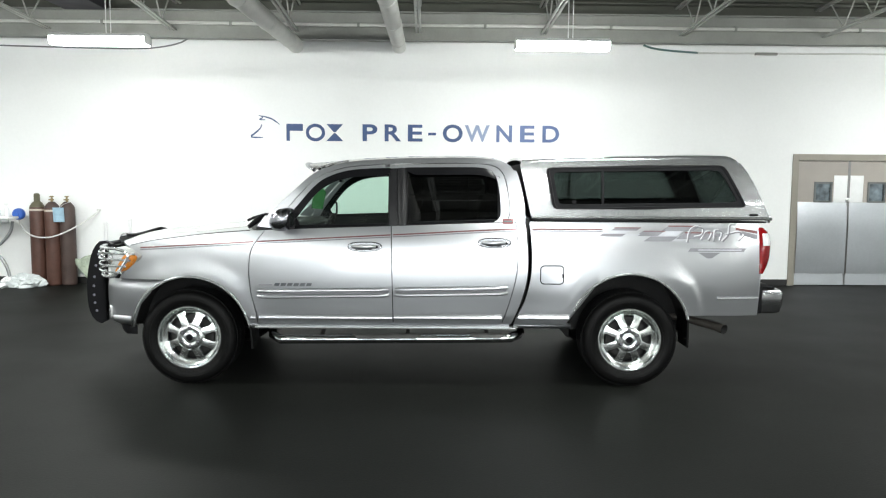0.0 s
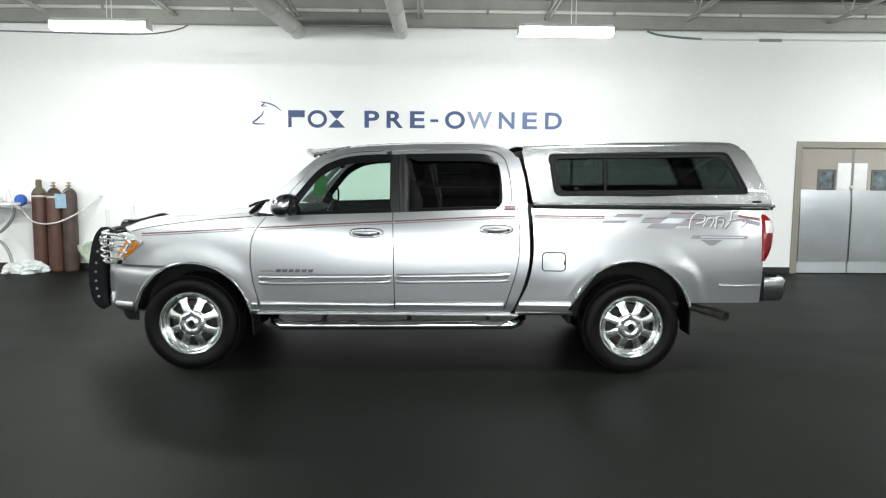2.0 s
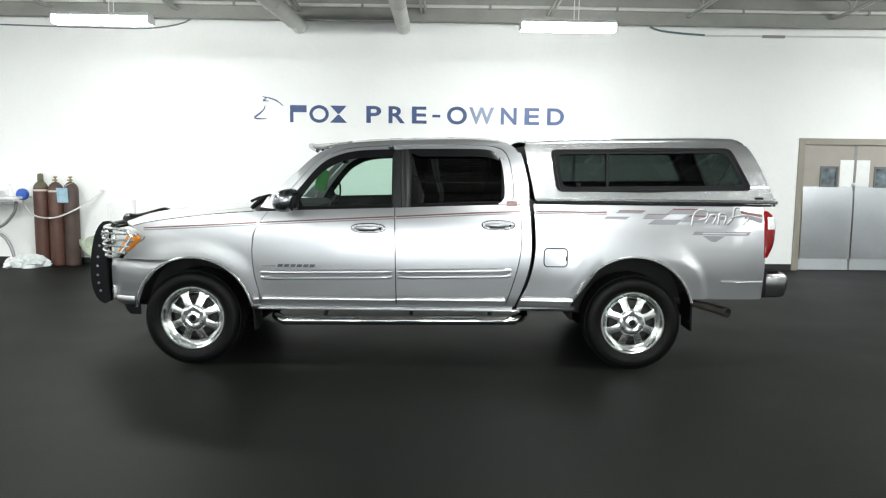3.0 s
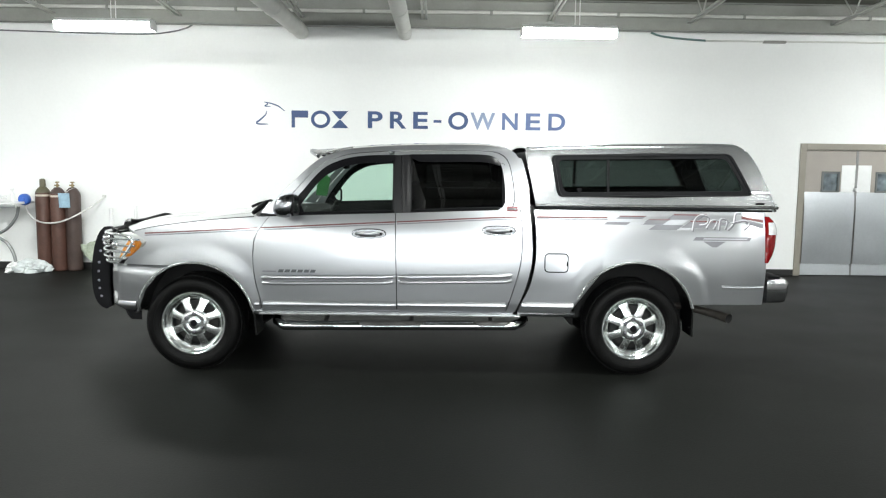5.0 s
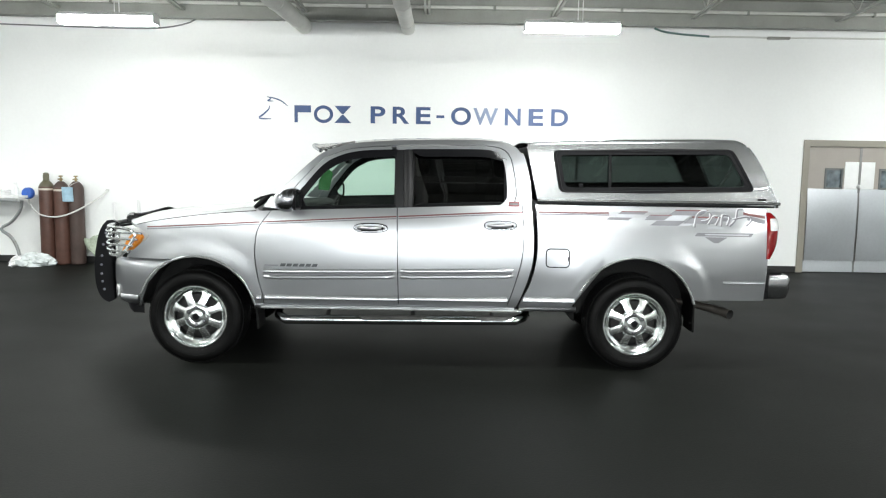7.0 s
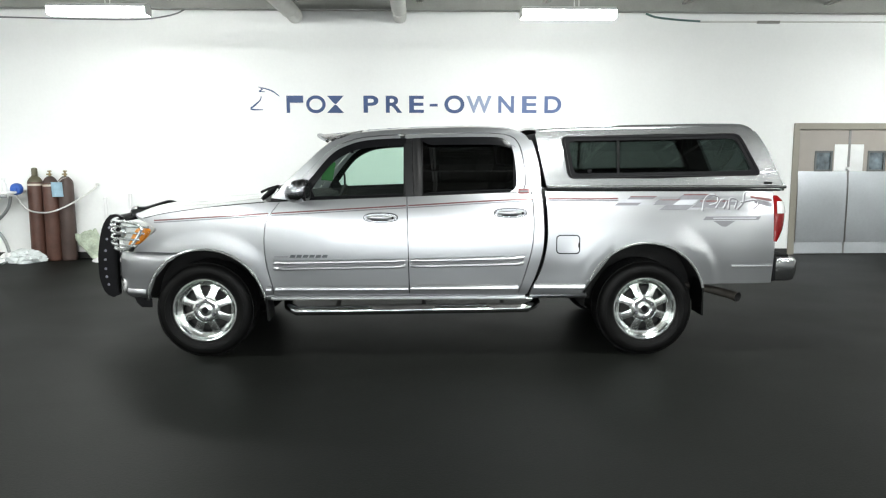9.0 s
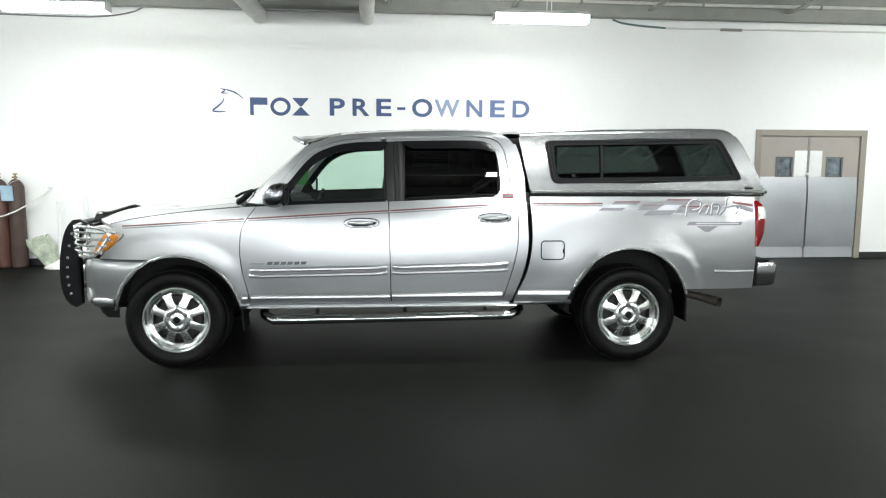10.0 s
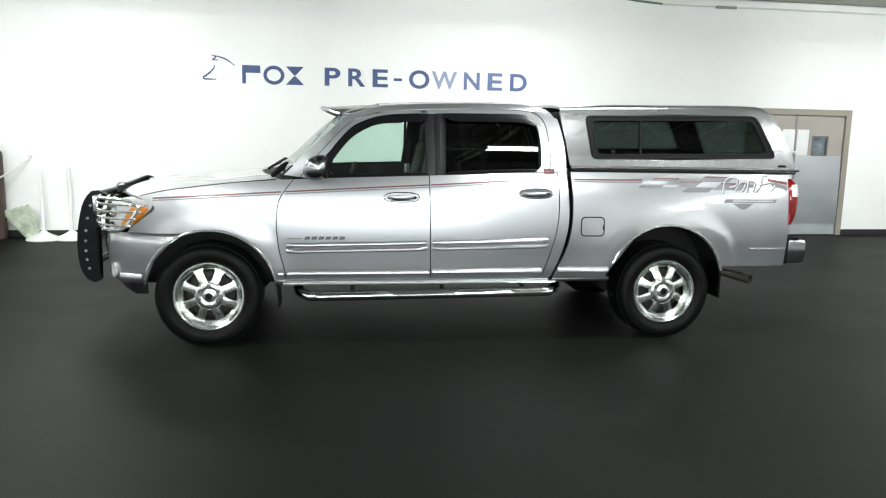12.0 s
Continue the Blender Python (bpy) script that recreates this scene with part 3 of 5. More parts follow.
    # raised crease along the sills and the bumper's foot
    for owner, xa, xb, zc in ((fd, -1.385, -0.322, 0.556), (rd, -0.305, 0.560, 0.562), (bed, 0.69, 1.10, 0.566), (fender, -1.455, -1.415, 0.554)):
        rows = [[skin(sgn, x, zc + dz, o) for dz, o in ((-0.012, 0.0), (-0.007, 0.017), (-0.002, 0.018), (0.020, 0.011), (0.034, 0.0))] for x in np.linspace(xa, xb, 16)]
        part("sill_crease", sheet(bmesh.new(), rows), SILVER, owner)
    rows = [[skin(sgn, x, 0.522 + dz, o) for dz, o in ((-0.012, -0.006), (-0.007, 0.015), (-0.002, 0.016), (0.018, 0.009), (0.032, -0.004))] for x in np.linspace(-2.60, -2.43, 8)]
    part("bumper_crease", sheet(bmesh.new(), rows), SILVER, truck)
    # stripes
    mid_line = line1([-2.33, -1.414, -0.293, 0.738, 1.322, 2.10], [1.108, 1.162, 1.224, 1.274, 1.276, 1.310])
    for owner, xa, xb in ((fender, -2.33, -1.425), (fd, -1.40, -0.335), (rd, -0.318, 0.67), (bed, 0.80, 1.36)):
        for dz, h, m in ((0.007, 0.011, DECAL_RED), (-0.009, 0.009, DECAL_GREY)):
            rows = [[skin(sgn, x, mid_line(x) + dz + e, 0.0018) for e in (-h / 2, h / 2)] for x in np.linspace(xa, xb, 26)]
            part("side_stripe", sheet(bmesh.new(), rows, (0, -sgn * 0.0012, 0)), m, owner)
    # chequered decal, three slanting rows of long checks, reddish along the top
    for xa, xb, z0, z1, m in ((1.325, 1.515, 1.228, 1.250, DECAL_GREY), (1.340, 1.545, 1.251, 1.275, DECAL_PALE), (1.430, 1.640, 1.276, 1.297, DECAL_GREY), (1.520, 1.640, 1.232, 1.250, DECAL_PALE),
                              (1.625, 1.800, 1.233, 1.272, DECAL_GREY), (1.685, 1.910, 1.192, 1.231, DECAL_GREY), (1.800, 1.950, 1.233, 1.272, DECAL_PALE), (1.830, 2.090, 1.274, 1.311, DECAL_GREY),
                              (1.910, 2.000, 1.193, 1.210, DECAL_PALE), (1.945, 2.190, 1.211, 1.260, DECAL_GREY), (2.200, 2.300, 1.232, 1.258, DECAL_GREY), (2.130, 2.260, 1.172, 1.186, DECAL_PALE)):
        rows = [[skin(sgn, x + sh, z, 0.0024) for z, sh in ((z0, 0), (z1, (z1 - z0) * 1.5))] for x in np.linspace(xa, xb - 0.003, 5)]
        part("decal_check", sheet(bmesh.new(), rows, (0, -sgn * 0.0015, 0)), m, bed)
    for xa, xb, z0, z1, h, m in ((1.46, 1.67, 1.297, 1.297, 0.0035, DECAL_RED), (1.69, 1.86, 1.272, 1.272, 0.003, DECAL_RED), (1.89, 2.15, 1.313, 1.313, 0.005, DECAL_RED), (2.02, 2.25, 1.262, 1.262, 0.005, DECAL_RED),
                                 (2.43, 2.61, 1.296, 1.266, 0.010, DECAL_RED), (2.46, 2.61, 1.262, 1.226, 0.018, DECAL_GREY)):
        rows = [[skin(sgn, x, z0 + (z1 - z0) * (x - xa) / (xb - xa) + e, 0.0030) for e in (-h, h)] for x in np.linspace(xa, xb, 6)]
        part("decal_flash", sheet(bmesh.new(), rows, (0, -sgn * 0.0015, 0)), m, bed)
    # script on the bed side that cannot be read: plain strokes and a bar
    strokes = (((2.03, 1.19), (2.05, 1.27), (2.10, 1.315), (2.16, 1.30), (2.15, 1.25), (2.09, 1.235)), ((2.14, 1.21), (2.19, 1.275), (2.23, 1.265), (2.20, 1.205)), ((2.24, 1.20), (2.26, 1.285), (2.31, 1.27), (2.29, 1.205)), ((2.31, 1.20), (2.36, 1.255), (2.38, 1.33), (2.42, 1.335)), ((2.34, 1.255), (2.45, 1.275), (2.49, 1.25), (2.44, 1.205)))
    for s in strokes:
        part("script_stroke", tube(bmesh.new(), [skin(sgn, x, z, 0.0010) for x, z in spline(s, 16)], 0.0042, 6), DECAL_WHITE, bed)
        part("script_stroke", tube(bmesh.new(), [skin(sgn, x + 0.009, z - 0.008, -0.0004) for x, z in spline(s, 16)], 0.0065, 6), DECAL_GREY, bed)
    for z0, z1, o, m in ((1.112, 1.140, 0.003, DECAL_GREY), (1.122, 1.131, 0.0042, DECAL_PALE)):
        rows = [[skin(sgn, x + (z - 1.126) * 0.8, z, o) for z in (z0, z1)] for x in np.linspace(2.05 if m == DECAL_GREY else 2.12, 2.50 if m == DECAL_GREY else 2.47, 8)]
        part("script_bar", sheet(bmesh.new(), rows, (0, -sgn * 0.0015, 0)), m, bed)
    rows = [[skin(sgn, 2.12 + t * 0.18, 1.106, 0.003), skin(sgn, 2.12 + 0.18 * (t * 0.2 + 0.40), 1.060, 0.003)] for t in (0, 0.5, 1)]
    part("script_wedge", sheet(bmesh.new(), rows, (0, -sgn * 0.0015, 0)), DECAL_GREY, bed)
    # door mirror: arm, chrome shell, glass
    mx = -1.155 if sgn < 0 else -1.185
    pivot = Matrix.Translation((mx, sgn * 1.115, 0))
    swing = pivot @ pose(0, 0, 0, 0, 0, 0 if sgn < 0 else -18) @ pivot.inverted()
    bm = bmesh.new()
    bmesh.ops.create_uvsphere(bm, u_segments=24, v_segments=14, radius=1)
    for v in bm.verts:
        x, y, z = v.co
        if x > 0.45:
            x = 0.45 + (x - 0.45) * 0.15
        s = abs(z) ** 0.8 * (1 if z > 0 else -1)
        v.co = Vector((mx + 0.105 * x + 0.022 * z, sgn * (1.115 + 0.125 * (abs(y) ** 0.75) * (1 if y > 0 else -1)), 1.356 + 0.092 * s))
    bmesh.ops.transform(bm, matrix=swing, verts=bm.verts)
    mirror = part("door_mirror", bm, MIRRORSHELL, fd, "chrome door mirror")
    bm = bmesh.new()
    prism(bm, soft([(-0.095, -0.066), (0.095, -0.066), (0.095, 0.066), (-0.095, 0.066)], 0.03), -0.003, 0.003)
    bmesh.ops.transform(bm, matrix=swing @ Matrix.Translation((mx + (0.058 if sgn < 0 else 0.072), sgn * 1.115, 1.356)) @ pose(0, 0, 0, 0, 0, 88 if sgn < 0 else 68), verts=bm.verts)
    part("mirror_glass", bm, CHROME, mirror)
    rim_line = soft([(-0.095, -0.066), (0.095, -0.066), (0.095, 0.066), (-0.095, 0.066)], 0.03)
    bm = tube(bmesh.new(), [(x, 0, z) for x, z in rim_line + rim_line[:1]], 0.012 if sgn < 0 else 0.014, 6)
    bmesh.ops.transform(bm, matrix=swing @ Matrix.Translation((mx + (0.056 if sgn < 0 else 0.070), sgn * 1.115, 1.356)) @ pose(0, 0, 0, 0, 0, 88 if sgn < 0 else 68), verts=bm.verts)
    part("mirror_rim", bm, TRIMBLK, mirror)
    bm = bmesh.new()
    tube(bm, [(-1.19, sgn * 1.03, 1.300), (-1.17, sgn * 0.98, 1.295), (-1.15, sgn * 0.92, 1.295)], [0.032, 0.03, 0.034], 10)
    part("mirror_arm", bm, TRIMBLK, mirror)
    # step tube with dark treads
    bm = bmesh.new()
    tube(bm, spline([(-1.30, sgn * 0.70, 0.45), (-1.31, sgn * 0.86, 0.405), (-1.22, sgn * 0.945, 0.380), (-1.05, sgn * 0.955, 0.378), (0.50, sgn * 0.955, 0.395), (0.62, sgn * 0.945, 0.398), (0.72, sgn * 0.86, 0.415), (0.72, sgn * 0.70, 0.45)], 40), 0.037, 12)
    step = part("side_step", bm, CHROME, truck, "chrome tubular side step with black treads")
    for xa, xb in ((-0.64, -0.08), (0.31, 0.60)):
        rows = []
        for x in np.linspace(xa, xb, 14):
            zc = 0.378 + 0.017 * (x + 1.05) / 1.55
            e = min(1, 0.3 + min(x - xa, xb - x) / 0.04)
            rows.append([Vector((x, sgn * (0.955 + 0.041 * math.cos(a) * 1), zc + 0.041 * math.sin(a))) for a in (radians(90 - 78 * e), radians(90 - 36 * e), radians(90), radians(90 + 62 * e))])
        part("step_tread", sheet(bmesh.new(), rows, (0, 0, -0.004)), TREAD, step)
    for x in (-0.9, -0.2, 0.45):
        bm = bmesh.new()
        tube(bm, [(x, sgn * 0.93, 0.395), (x, sgn * 0.78, 0.43), (x, sgn * 0.62, 0.47)], 0.018, 6)
        part("step_bracket", bm, UNDER, step)
    # mud flaps
    for x, z0, z1 in ((-1.475, 0.30, 0.56), (2.075, 0.33, 0.62)):
        rows = []
        for y in np.linspace(0.74, 0.975, 5):
            rows.append([Vector((x + (-0.012 if x > 0 else 0.018) - (0.004 if x > 0 else 0.02) * t, sgn * y, z0 + (z1 - z0) * t)) for t in np.linspace(0, 1, 6)])
        part("mud_flap", sheet(bmesh.new(), rows, (0.014, 0, 0)), RUBBER, truck, "black rubber mud flap")
    # headlight: housing, bulbs, indicator, lens
    hl = [(-2.64, 0.875), (-2.535, 0.882), (-2.415, 0.972), (-2.338, 1.052), (-2.41, 1.092), (-2.52, 1.112), (-2.66, 1.095)]

    def lampskin(x, z, out=0.0):
        return Vector((x, sgn * (half(x, z) - 0.018 + out), z))

    def lampsheet(pts, out, thick=0.0, n=10):
        zs = [p[1] for p in pts]
        rows = []
        for z in np.linspace(min(zs) + 1e-4, max(zs) - 1e-4, n):
            xs = []
            for (xa, za), (xb, zb) in zip(pts, pts[1:] + pts[:1]):
                if (za - z) * (zb - z) < 0:
                    xs.append(xa + (xb - xa) * (z - za) / (zb - za))
            rows.append([lampskin(x, z, out) for x in np.linspace(min(xs), max(xs), 9)])
        return sheet(bmesh.new(), rows, (0.02, -sgn * thick, 0) if thick else None)
    lamp = part("headlight", lampsheet(hl, -0.05, 0.03), LAMPWHITE, truck, "clear headlight with amber corner indicator")
    part("indicator", lampsheet([(-2.585, 0.902), (-2.495, 0.912), (-2.425, 0.980), (-2.392, 1.034), (-2.440, 1.060), (-2.500, 1.040), (-2.548, 0.975)], -0.018, 0.01), AMBER, lamp, "amber indicator")
    part("lens", lampsheet(hl, 0.0), LENS, lamp).visible_shadow = False
    bm = lathe(bmesh.new(), [(0.075, 0), (0.07, 0.03), (0.045, 0.06), (0.02, 0.07)], 20, "y", (0, 0, 0))
    bmesh.ops.transform(bm, matrix=Matrix.Translation((-2.655, sgn * 0.755, 1.0)) @ pose(0, 0, 0, 0, 0, -90), verts=bm.verts)
    part("reflector", bm, POLISHED, lamp)
    # tail lamp
    tail_wide = line1([0.93, 0.96, 1.02, 1.12, 1.22, 1.27, 1.305], [0.030, 0.050, 0.076, 0.095, 0.096, 0.080, 0.040])
    for name, z0, z1, m, lab in (("tail_lamp", 0.935, 1.304, REDLENS, "red and white tail lamp"), ("reverse_lens", 1.162, 1.258, WHITELENS, "")):
        rows = []
        for z in np.linspace(z0, z1, 12):
            wide = tail_wide(z)
            x0 = 2.628 + (0.028 if name == "reverse_lens" else 0.0)
            o = 0.004 if name == "reverse_lens" else 0.0
            rows.append([Vector(p) for p in ((x0, sgn * (half(2.63, z) + 0.004 + o), z), (2.63 + wide * 0.5, sgn * (half(2.63, z) + 0.007 + o), z), (2.63 + wide * 0.8, sgn * (half(2.63, z) - 0.004 + o), z), (2.63 + wide * 0.96 + o, sgn * (half(2.63, z) - 0.022), z), (2.63 + wide + o, sgn * (half(2.63, z) - 0.06), z), (2.63 + wide * 0.9, sgn * 0.83, z))])
        bm = sheet(bmesh.new(), rows, (-0.012, -sgn * 0.012, 0))
        if name == "tail_lamp":
            tail = part(name, bm, m, truck, lab)
        else:
            part(name, bm, m, tail)
    return fd


for sgn in (-1, 1):
    side_of(sgn)

# roof and windscreen span the two roof edges
i0 = int(np.argmin(np.abs(roof_edge[:, 0] + 0.90)))
i1 = int(np.argmin(np.abs(roof_edge[:, 0] - 0.66) + (roof_edge[:, 1] < 1.7)))
ys = np.sin(np.linspace(-math.pi / 2, math.pi / 2, 25))


def span(i, bulge, crown):
    x, z = roof_edge[i]
    w = shoulder(x, z)
    return [Vector((x - bulge * (1 - y * y), w * y, z + crown * (1 - abs(y) ** 2.5))) for y in ys]


part("roof", sheet(bmesh.new(), [span(i, 0.09 * max(0, 1 - (roof_edge[i][0] + 0.9) / 0.9), 0.032 * min(1, 0.3 + (i - i0) / 8)) for i in range(i0, i1 + 1)], (0, 0, -0.03)), SILVER, truck)
ws = part("windscreen", sheet(bmesh.new(), [span(i, 0.11 - 0.02 * i / i0, 0.0) for i in range(0, i0 + 1)]), TINT_LIGHT, truck, "clear green-tinted windscreen")
ws.visible_shadow = False
part("cab_back", sheet(bmesh.new(), [span(i, 0, 0.0) for i in range(i1, 60)], (0.02, 0, 0)), SILVER, truck)

# hood, with a raised centre
hood_mid = line1([-2.80, -2.70, -2.60, -2.457, -1.89, -1.60, -1.40], [1.090, 1.130, 1.172, 1.203, 1.242, 1.276, 1.292])
rows = []
for u in np.linspace(0, 1, 26):
    row = []
    for s in ys:
        xf, xb = -2.735 + 0.30 * abs(s) ** 2.6, -1.63 + 0.20 * s * s
        x = xf + (xb - xf) * u
        w = half(x, belt(x)) - 0.018
        z = hood_mid(x) - (hood_mid(x) - belt(x) + 0.002) * abs(s) ** 2.2 + 0.007 * math.exp(-((abs(s) - 0.72) / 0.10) ** 2)
        row.append(Vector((x, s * w, z)))
    rows.append(row)
part("hood", sheet(bmesh.new(), rows, (0, 0, -0.02)), SILVER, truck)
for s in (-1, 1):
    seam = [Vector((x, s * (half(x, belt(x)) - 0.009), belt(x) - 0.003)) for x in np.linspace(-2.42, -1.46, 24)]
    part("hood_seam", tube(bmesh.new(), seam, 0.006, 6), TRIMBLK, truck)
rows = []
for s in np.linspace(-0.60, 0.60, 37):
    xf = -2.735 + 0.30 * abs(s) ** 2.6
    w = half(xf, belt(xf)) - 0.02
    z = hood_mid(xf) - (hood_mid(xf) - belt(xf)) * abs(s) ** 2.2
    e = abs(s) / 0.60
    rise = 0.046 + 0.022 * e ** 1.5 - 0.03 * max(0, e - 0.85) / 0.15
    rows.append([Vector((xf + a, s * w, z + b)) for a, b in ((-0.028, -0.014), (-0.040, rise * 0.3), (-0.034, rise * 0.7), (-0.014, rise * 0.95), (0.016, rise))])
part("bug_deflector", sheet(bmesh.new(), rows, (0.006, 0, -0.006)), BLACK, truck, "smoked black hood deflector")
# cowl and wipers
rows = [[Vector((-1.63 + 0.20 * s * s + a, s * 0.88, hood_mid(-1.5) - 0.02 * s * s + b)) for a, b in ((-0.01, -0.012), (0.06, 0.0), (0.13, 0.012))] for s in np.linspace(-1, 1, 17)]
part("cowl", sheet(bmesh.new(), rows, (0, 0, -0.03)), TRIMBLK, truck)
for y0 in (-0.62, 0.08):
    bm = bmesh.new()
    tube(bm, [(-1.53, y0 - 0.10, 1.325), (-1.50, y0, 1.345), (-1.46, y0 + 0.25, 1.36), (-1.50, y0 + 0.5, 1.345)], 0.011, 6)
    part("wiper", bm, TRIMBLK, truck)
bm = bmesh.new()
tube(bm, spline([(-1.50, -0.835, 1.275), (-1.455, -0.80, 1.315), (-1.40, -0.77, 1.365), (-1.385, -0.75, 1.375)], 10), [0.016, 0.018, 0.02, 0.022, 0.024, 0.024, 0.022, 0.018, 0.012, 0.006], 8)
part("cowl_corner", bm, TRIMBLK, truck)

# sun visor over the windscreen: a thin bowed blade with a rolled nose, on dark brackets
VISOR = mat("smoked_visor", (0.20, 0.20, 0.195), 0.22, 0.35, 0.1, 8.0, 80.0, coat=0.6)
rows, nose_line = [], []
for s in np.linspace(-1, 1, 29):
    bow = 1 - abs(s) ** 2.2
    xn, zn = -0.985 - 0.150 * bow, 1.744 + 0.058 * bow
    line = [Vector((xn + (-0.70 - xn) * u, s * (0.69 + 0.03 * u), zn + (1.828 + 0.008 * bow - zn) * u ** 0.6)) for u in (0, 0.12, 0.3, 0.6, 1.0)]
    rows.append(line)
    nose_line.append(line[0])
visor = part("sun_visor", sheet(bmesh.new(), rows, (0.004, 0, -0.010)), VISOR, truck, "smoked grey external sun visor")
part("nose_bead", tube(bmesh.new(), nose_line, 0.016, 8), MIRRORSHELL, visor)
for y in (-0.35, 0.35):
    part("bracket", tube(bmesh.new(), [(-1.07, y, 1.785), (-0.97, y, 1.745)], 0.010, 8), TRIMBLK, visor)

# front bumper, grille
rows = []
for z, o in ((0.470, 0.055), (0.488, 0.030), (0.515, 0.006), (0.535, 0.014), (0.66, 0.0), (0.78, 0.002), (0.835, 0.016), (0.856, 0.045)):
    cx, cz, r = ARCH["front"]
    xe = cx - math.sqrt(max(0, r * r - (max(z, cz) - cz) ** 2)) - 0.004
    side_pts = [(x, half(x, z) - o * 0.6) for x in np.linspace(-2.58, xe, 8)]
    nose = spline([(-2.815 + o, 0.0), (-2.80 + o, 0.40), (-2.72 + o * 0.9, 0.70), side_pts[0]], 12)[:-1]
    path = [tuple(p) for p in nose] + side_pts
    rows.append([Vector((x, -y, z)) for x, y in path[::-1]] + [Vector((x, y, z)) for x, y in path[1:]])
part("front_bumper", sheet(bmesh.new(), rows, (0.02, 0, 0)), SILVER, truck)
rows = []
for z, o in ((0.400, 0.11), (0.412, 0.06), (0.474, 0.04)):
    pts = spline([(-2.79 + o, 0.0), (-2.77 + o, 0.42), (-2.66 + o, 0.72), (-2.50, 0.88), (-2.42, 0.90)], 14)
    rows.append([Vector((x, -y, z)) for x, y in pts[::-1]] + [Vector((x, y, z)) for x, y in pts[1:]])
part("front_valance", sheet(bmesh.new(), rows, (0.02, 0, 0)), TRIMBLK, truck)
part("grille", boxes((-2.70, -2.66, -0.62, 0.62, 0.86, 1.10)), TRIMBLK, truck)
for z in (0.90, 0.955, 1.01, 1.065):
    part("grille_bar", boxes((-2.735, -2.70, -0.60, 0.60, z - 0.012, z + 0.012), bevel=0.004), CHROME, truck)
for sgn in (-1, 1):
    bm = lathe(bmesh.new(), [(0.055, 0), (0.05, 0.02), (0.02, 0.03)], 18, "y")
    bmesh.ops.transform(bm, matrix=Matrix.Translation((-2.665, sgn * 0.80, 0.565)) @ pose(0, 0, 0, 0, 0, -90 - sgn * 30), verts=bm.verts)
    part("fog_lamp", bm, WHITELENS, truck)

# grille guard: wing plates with bolt heads, uprights, cross tubes and lamp bars
front_edge = spline([(-2.866, 1.118), (-2.925, 1.107), (-2.983, 1.022), (-3.020, 0.884), (-3.040, 0.725), (-3.033, 0.545), (-2.989, 0.425), (-2.92, 0.385)], 18)
back_edge = spline([(-2.87, 0.41), (-2.890, 0.50), (-2.900, 0.72), (-2.875, 0.90), (-2.835, 1.03), (-2.805, 1.09)], 14)
guard = None
for y in (-0.37, 0.37):
    bm = prism(bmesh.new(), [tuple(p) for p in front_edge] + [tuple(p) for p in back_edge], y - 0.022, y + 0.022)
    ob = part("grille_guard" if guard is None else "guard_upright", bm, BLACK, guard or truck, "black steel grille guard with lamp bars" if guard is None else "")
    guard = guard or ob
for y in (-0.402, 0.402):
    for z in (0.50, 0.57, 0.64, 0.72, 0.80, 0.90, 1.00, 1.07):
        x = float(np.interp(z, front_edge[::-1, 1], front_edge[::-1, 0])) + 0.062
        bm = lathe(bmesh.new(), [(0.012, 0), (0.011, 0.006), (0.005, 0.008)], 10, "y")
        bmesh.ops.transform(bm, matrix=Matrix.Translation((x, y + (0.012 if y < 0 else -0.012), z)) @ (pose(0, 0, 0, 0, 0, 180) if y < 0 else Matrix()), verts=bm.verts)
        part("bolt_head", bm, BOLTSTEEL, guard)
for z, x, r in ((1.07, -2.91, 0.026), (0.90, -2.95, 0.02), (0.72, -2.97, 0.026), (0.52, -2.95, 0.026)):
    bm = tube(bmesh.new(), [(x, -0.37, z), (x - 0.01, -0.15, z), (x - 0.012, 0, z), (x - 0.01, 0.15, z), (x, 0.37, z)], r, 10)
    part("cross_tube", bm, BLACK, guard)
for s in (-1, 1):
    for z in (0.905, 0.955, 1.005, 1.055):
        bm = tube(bmesh.new(), spline([(-2.865, s * 0.38, z), (-2.815, s * 0.62, z), (-2.70, s * 0.82, z), (-2.56 + (z - 0.905) * 0.6, s * 0.945, z + 0.004), (-2.49 + (z - 0.905) * 0.75, s * 0.972, z + 0.004)], 16), 0.010, 6)
        part("lamp_bar", bm, ALLOY, guard)
    bm = tube(bmesh.new(), spline([(-2.845, s * 0.38, 1.085), (-2.79, s * 0.64, 1.09), (-2.66, s * 0.85, 1.098), (-2.52, s * 0.945, 1.095), (-2.43, s * 0.968, 1.06), (-2.47, s * 0.962, 0.98), (-2.56, s * 0.935, 0.885), (-2.70, s * 0.82, 0.872), (-2.87, s * 0.40, 0.868)], 34), 0.013, 8)
    part("lamp_hoop", bm, ALLOY, guard)
    bm = boxes((-2.905, -2.865, s * 0.404 - 0.008, s * 0.404 + 0.008, 0.955, 1.075), bevel=0.004)
    part("guard_plate", bm, POLISHED, guard)

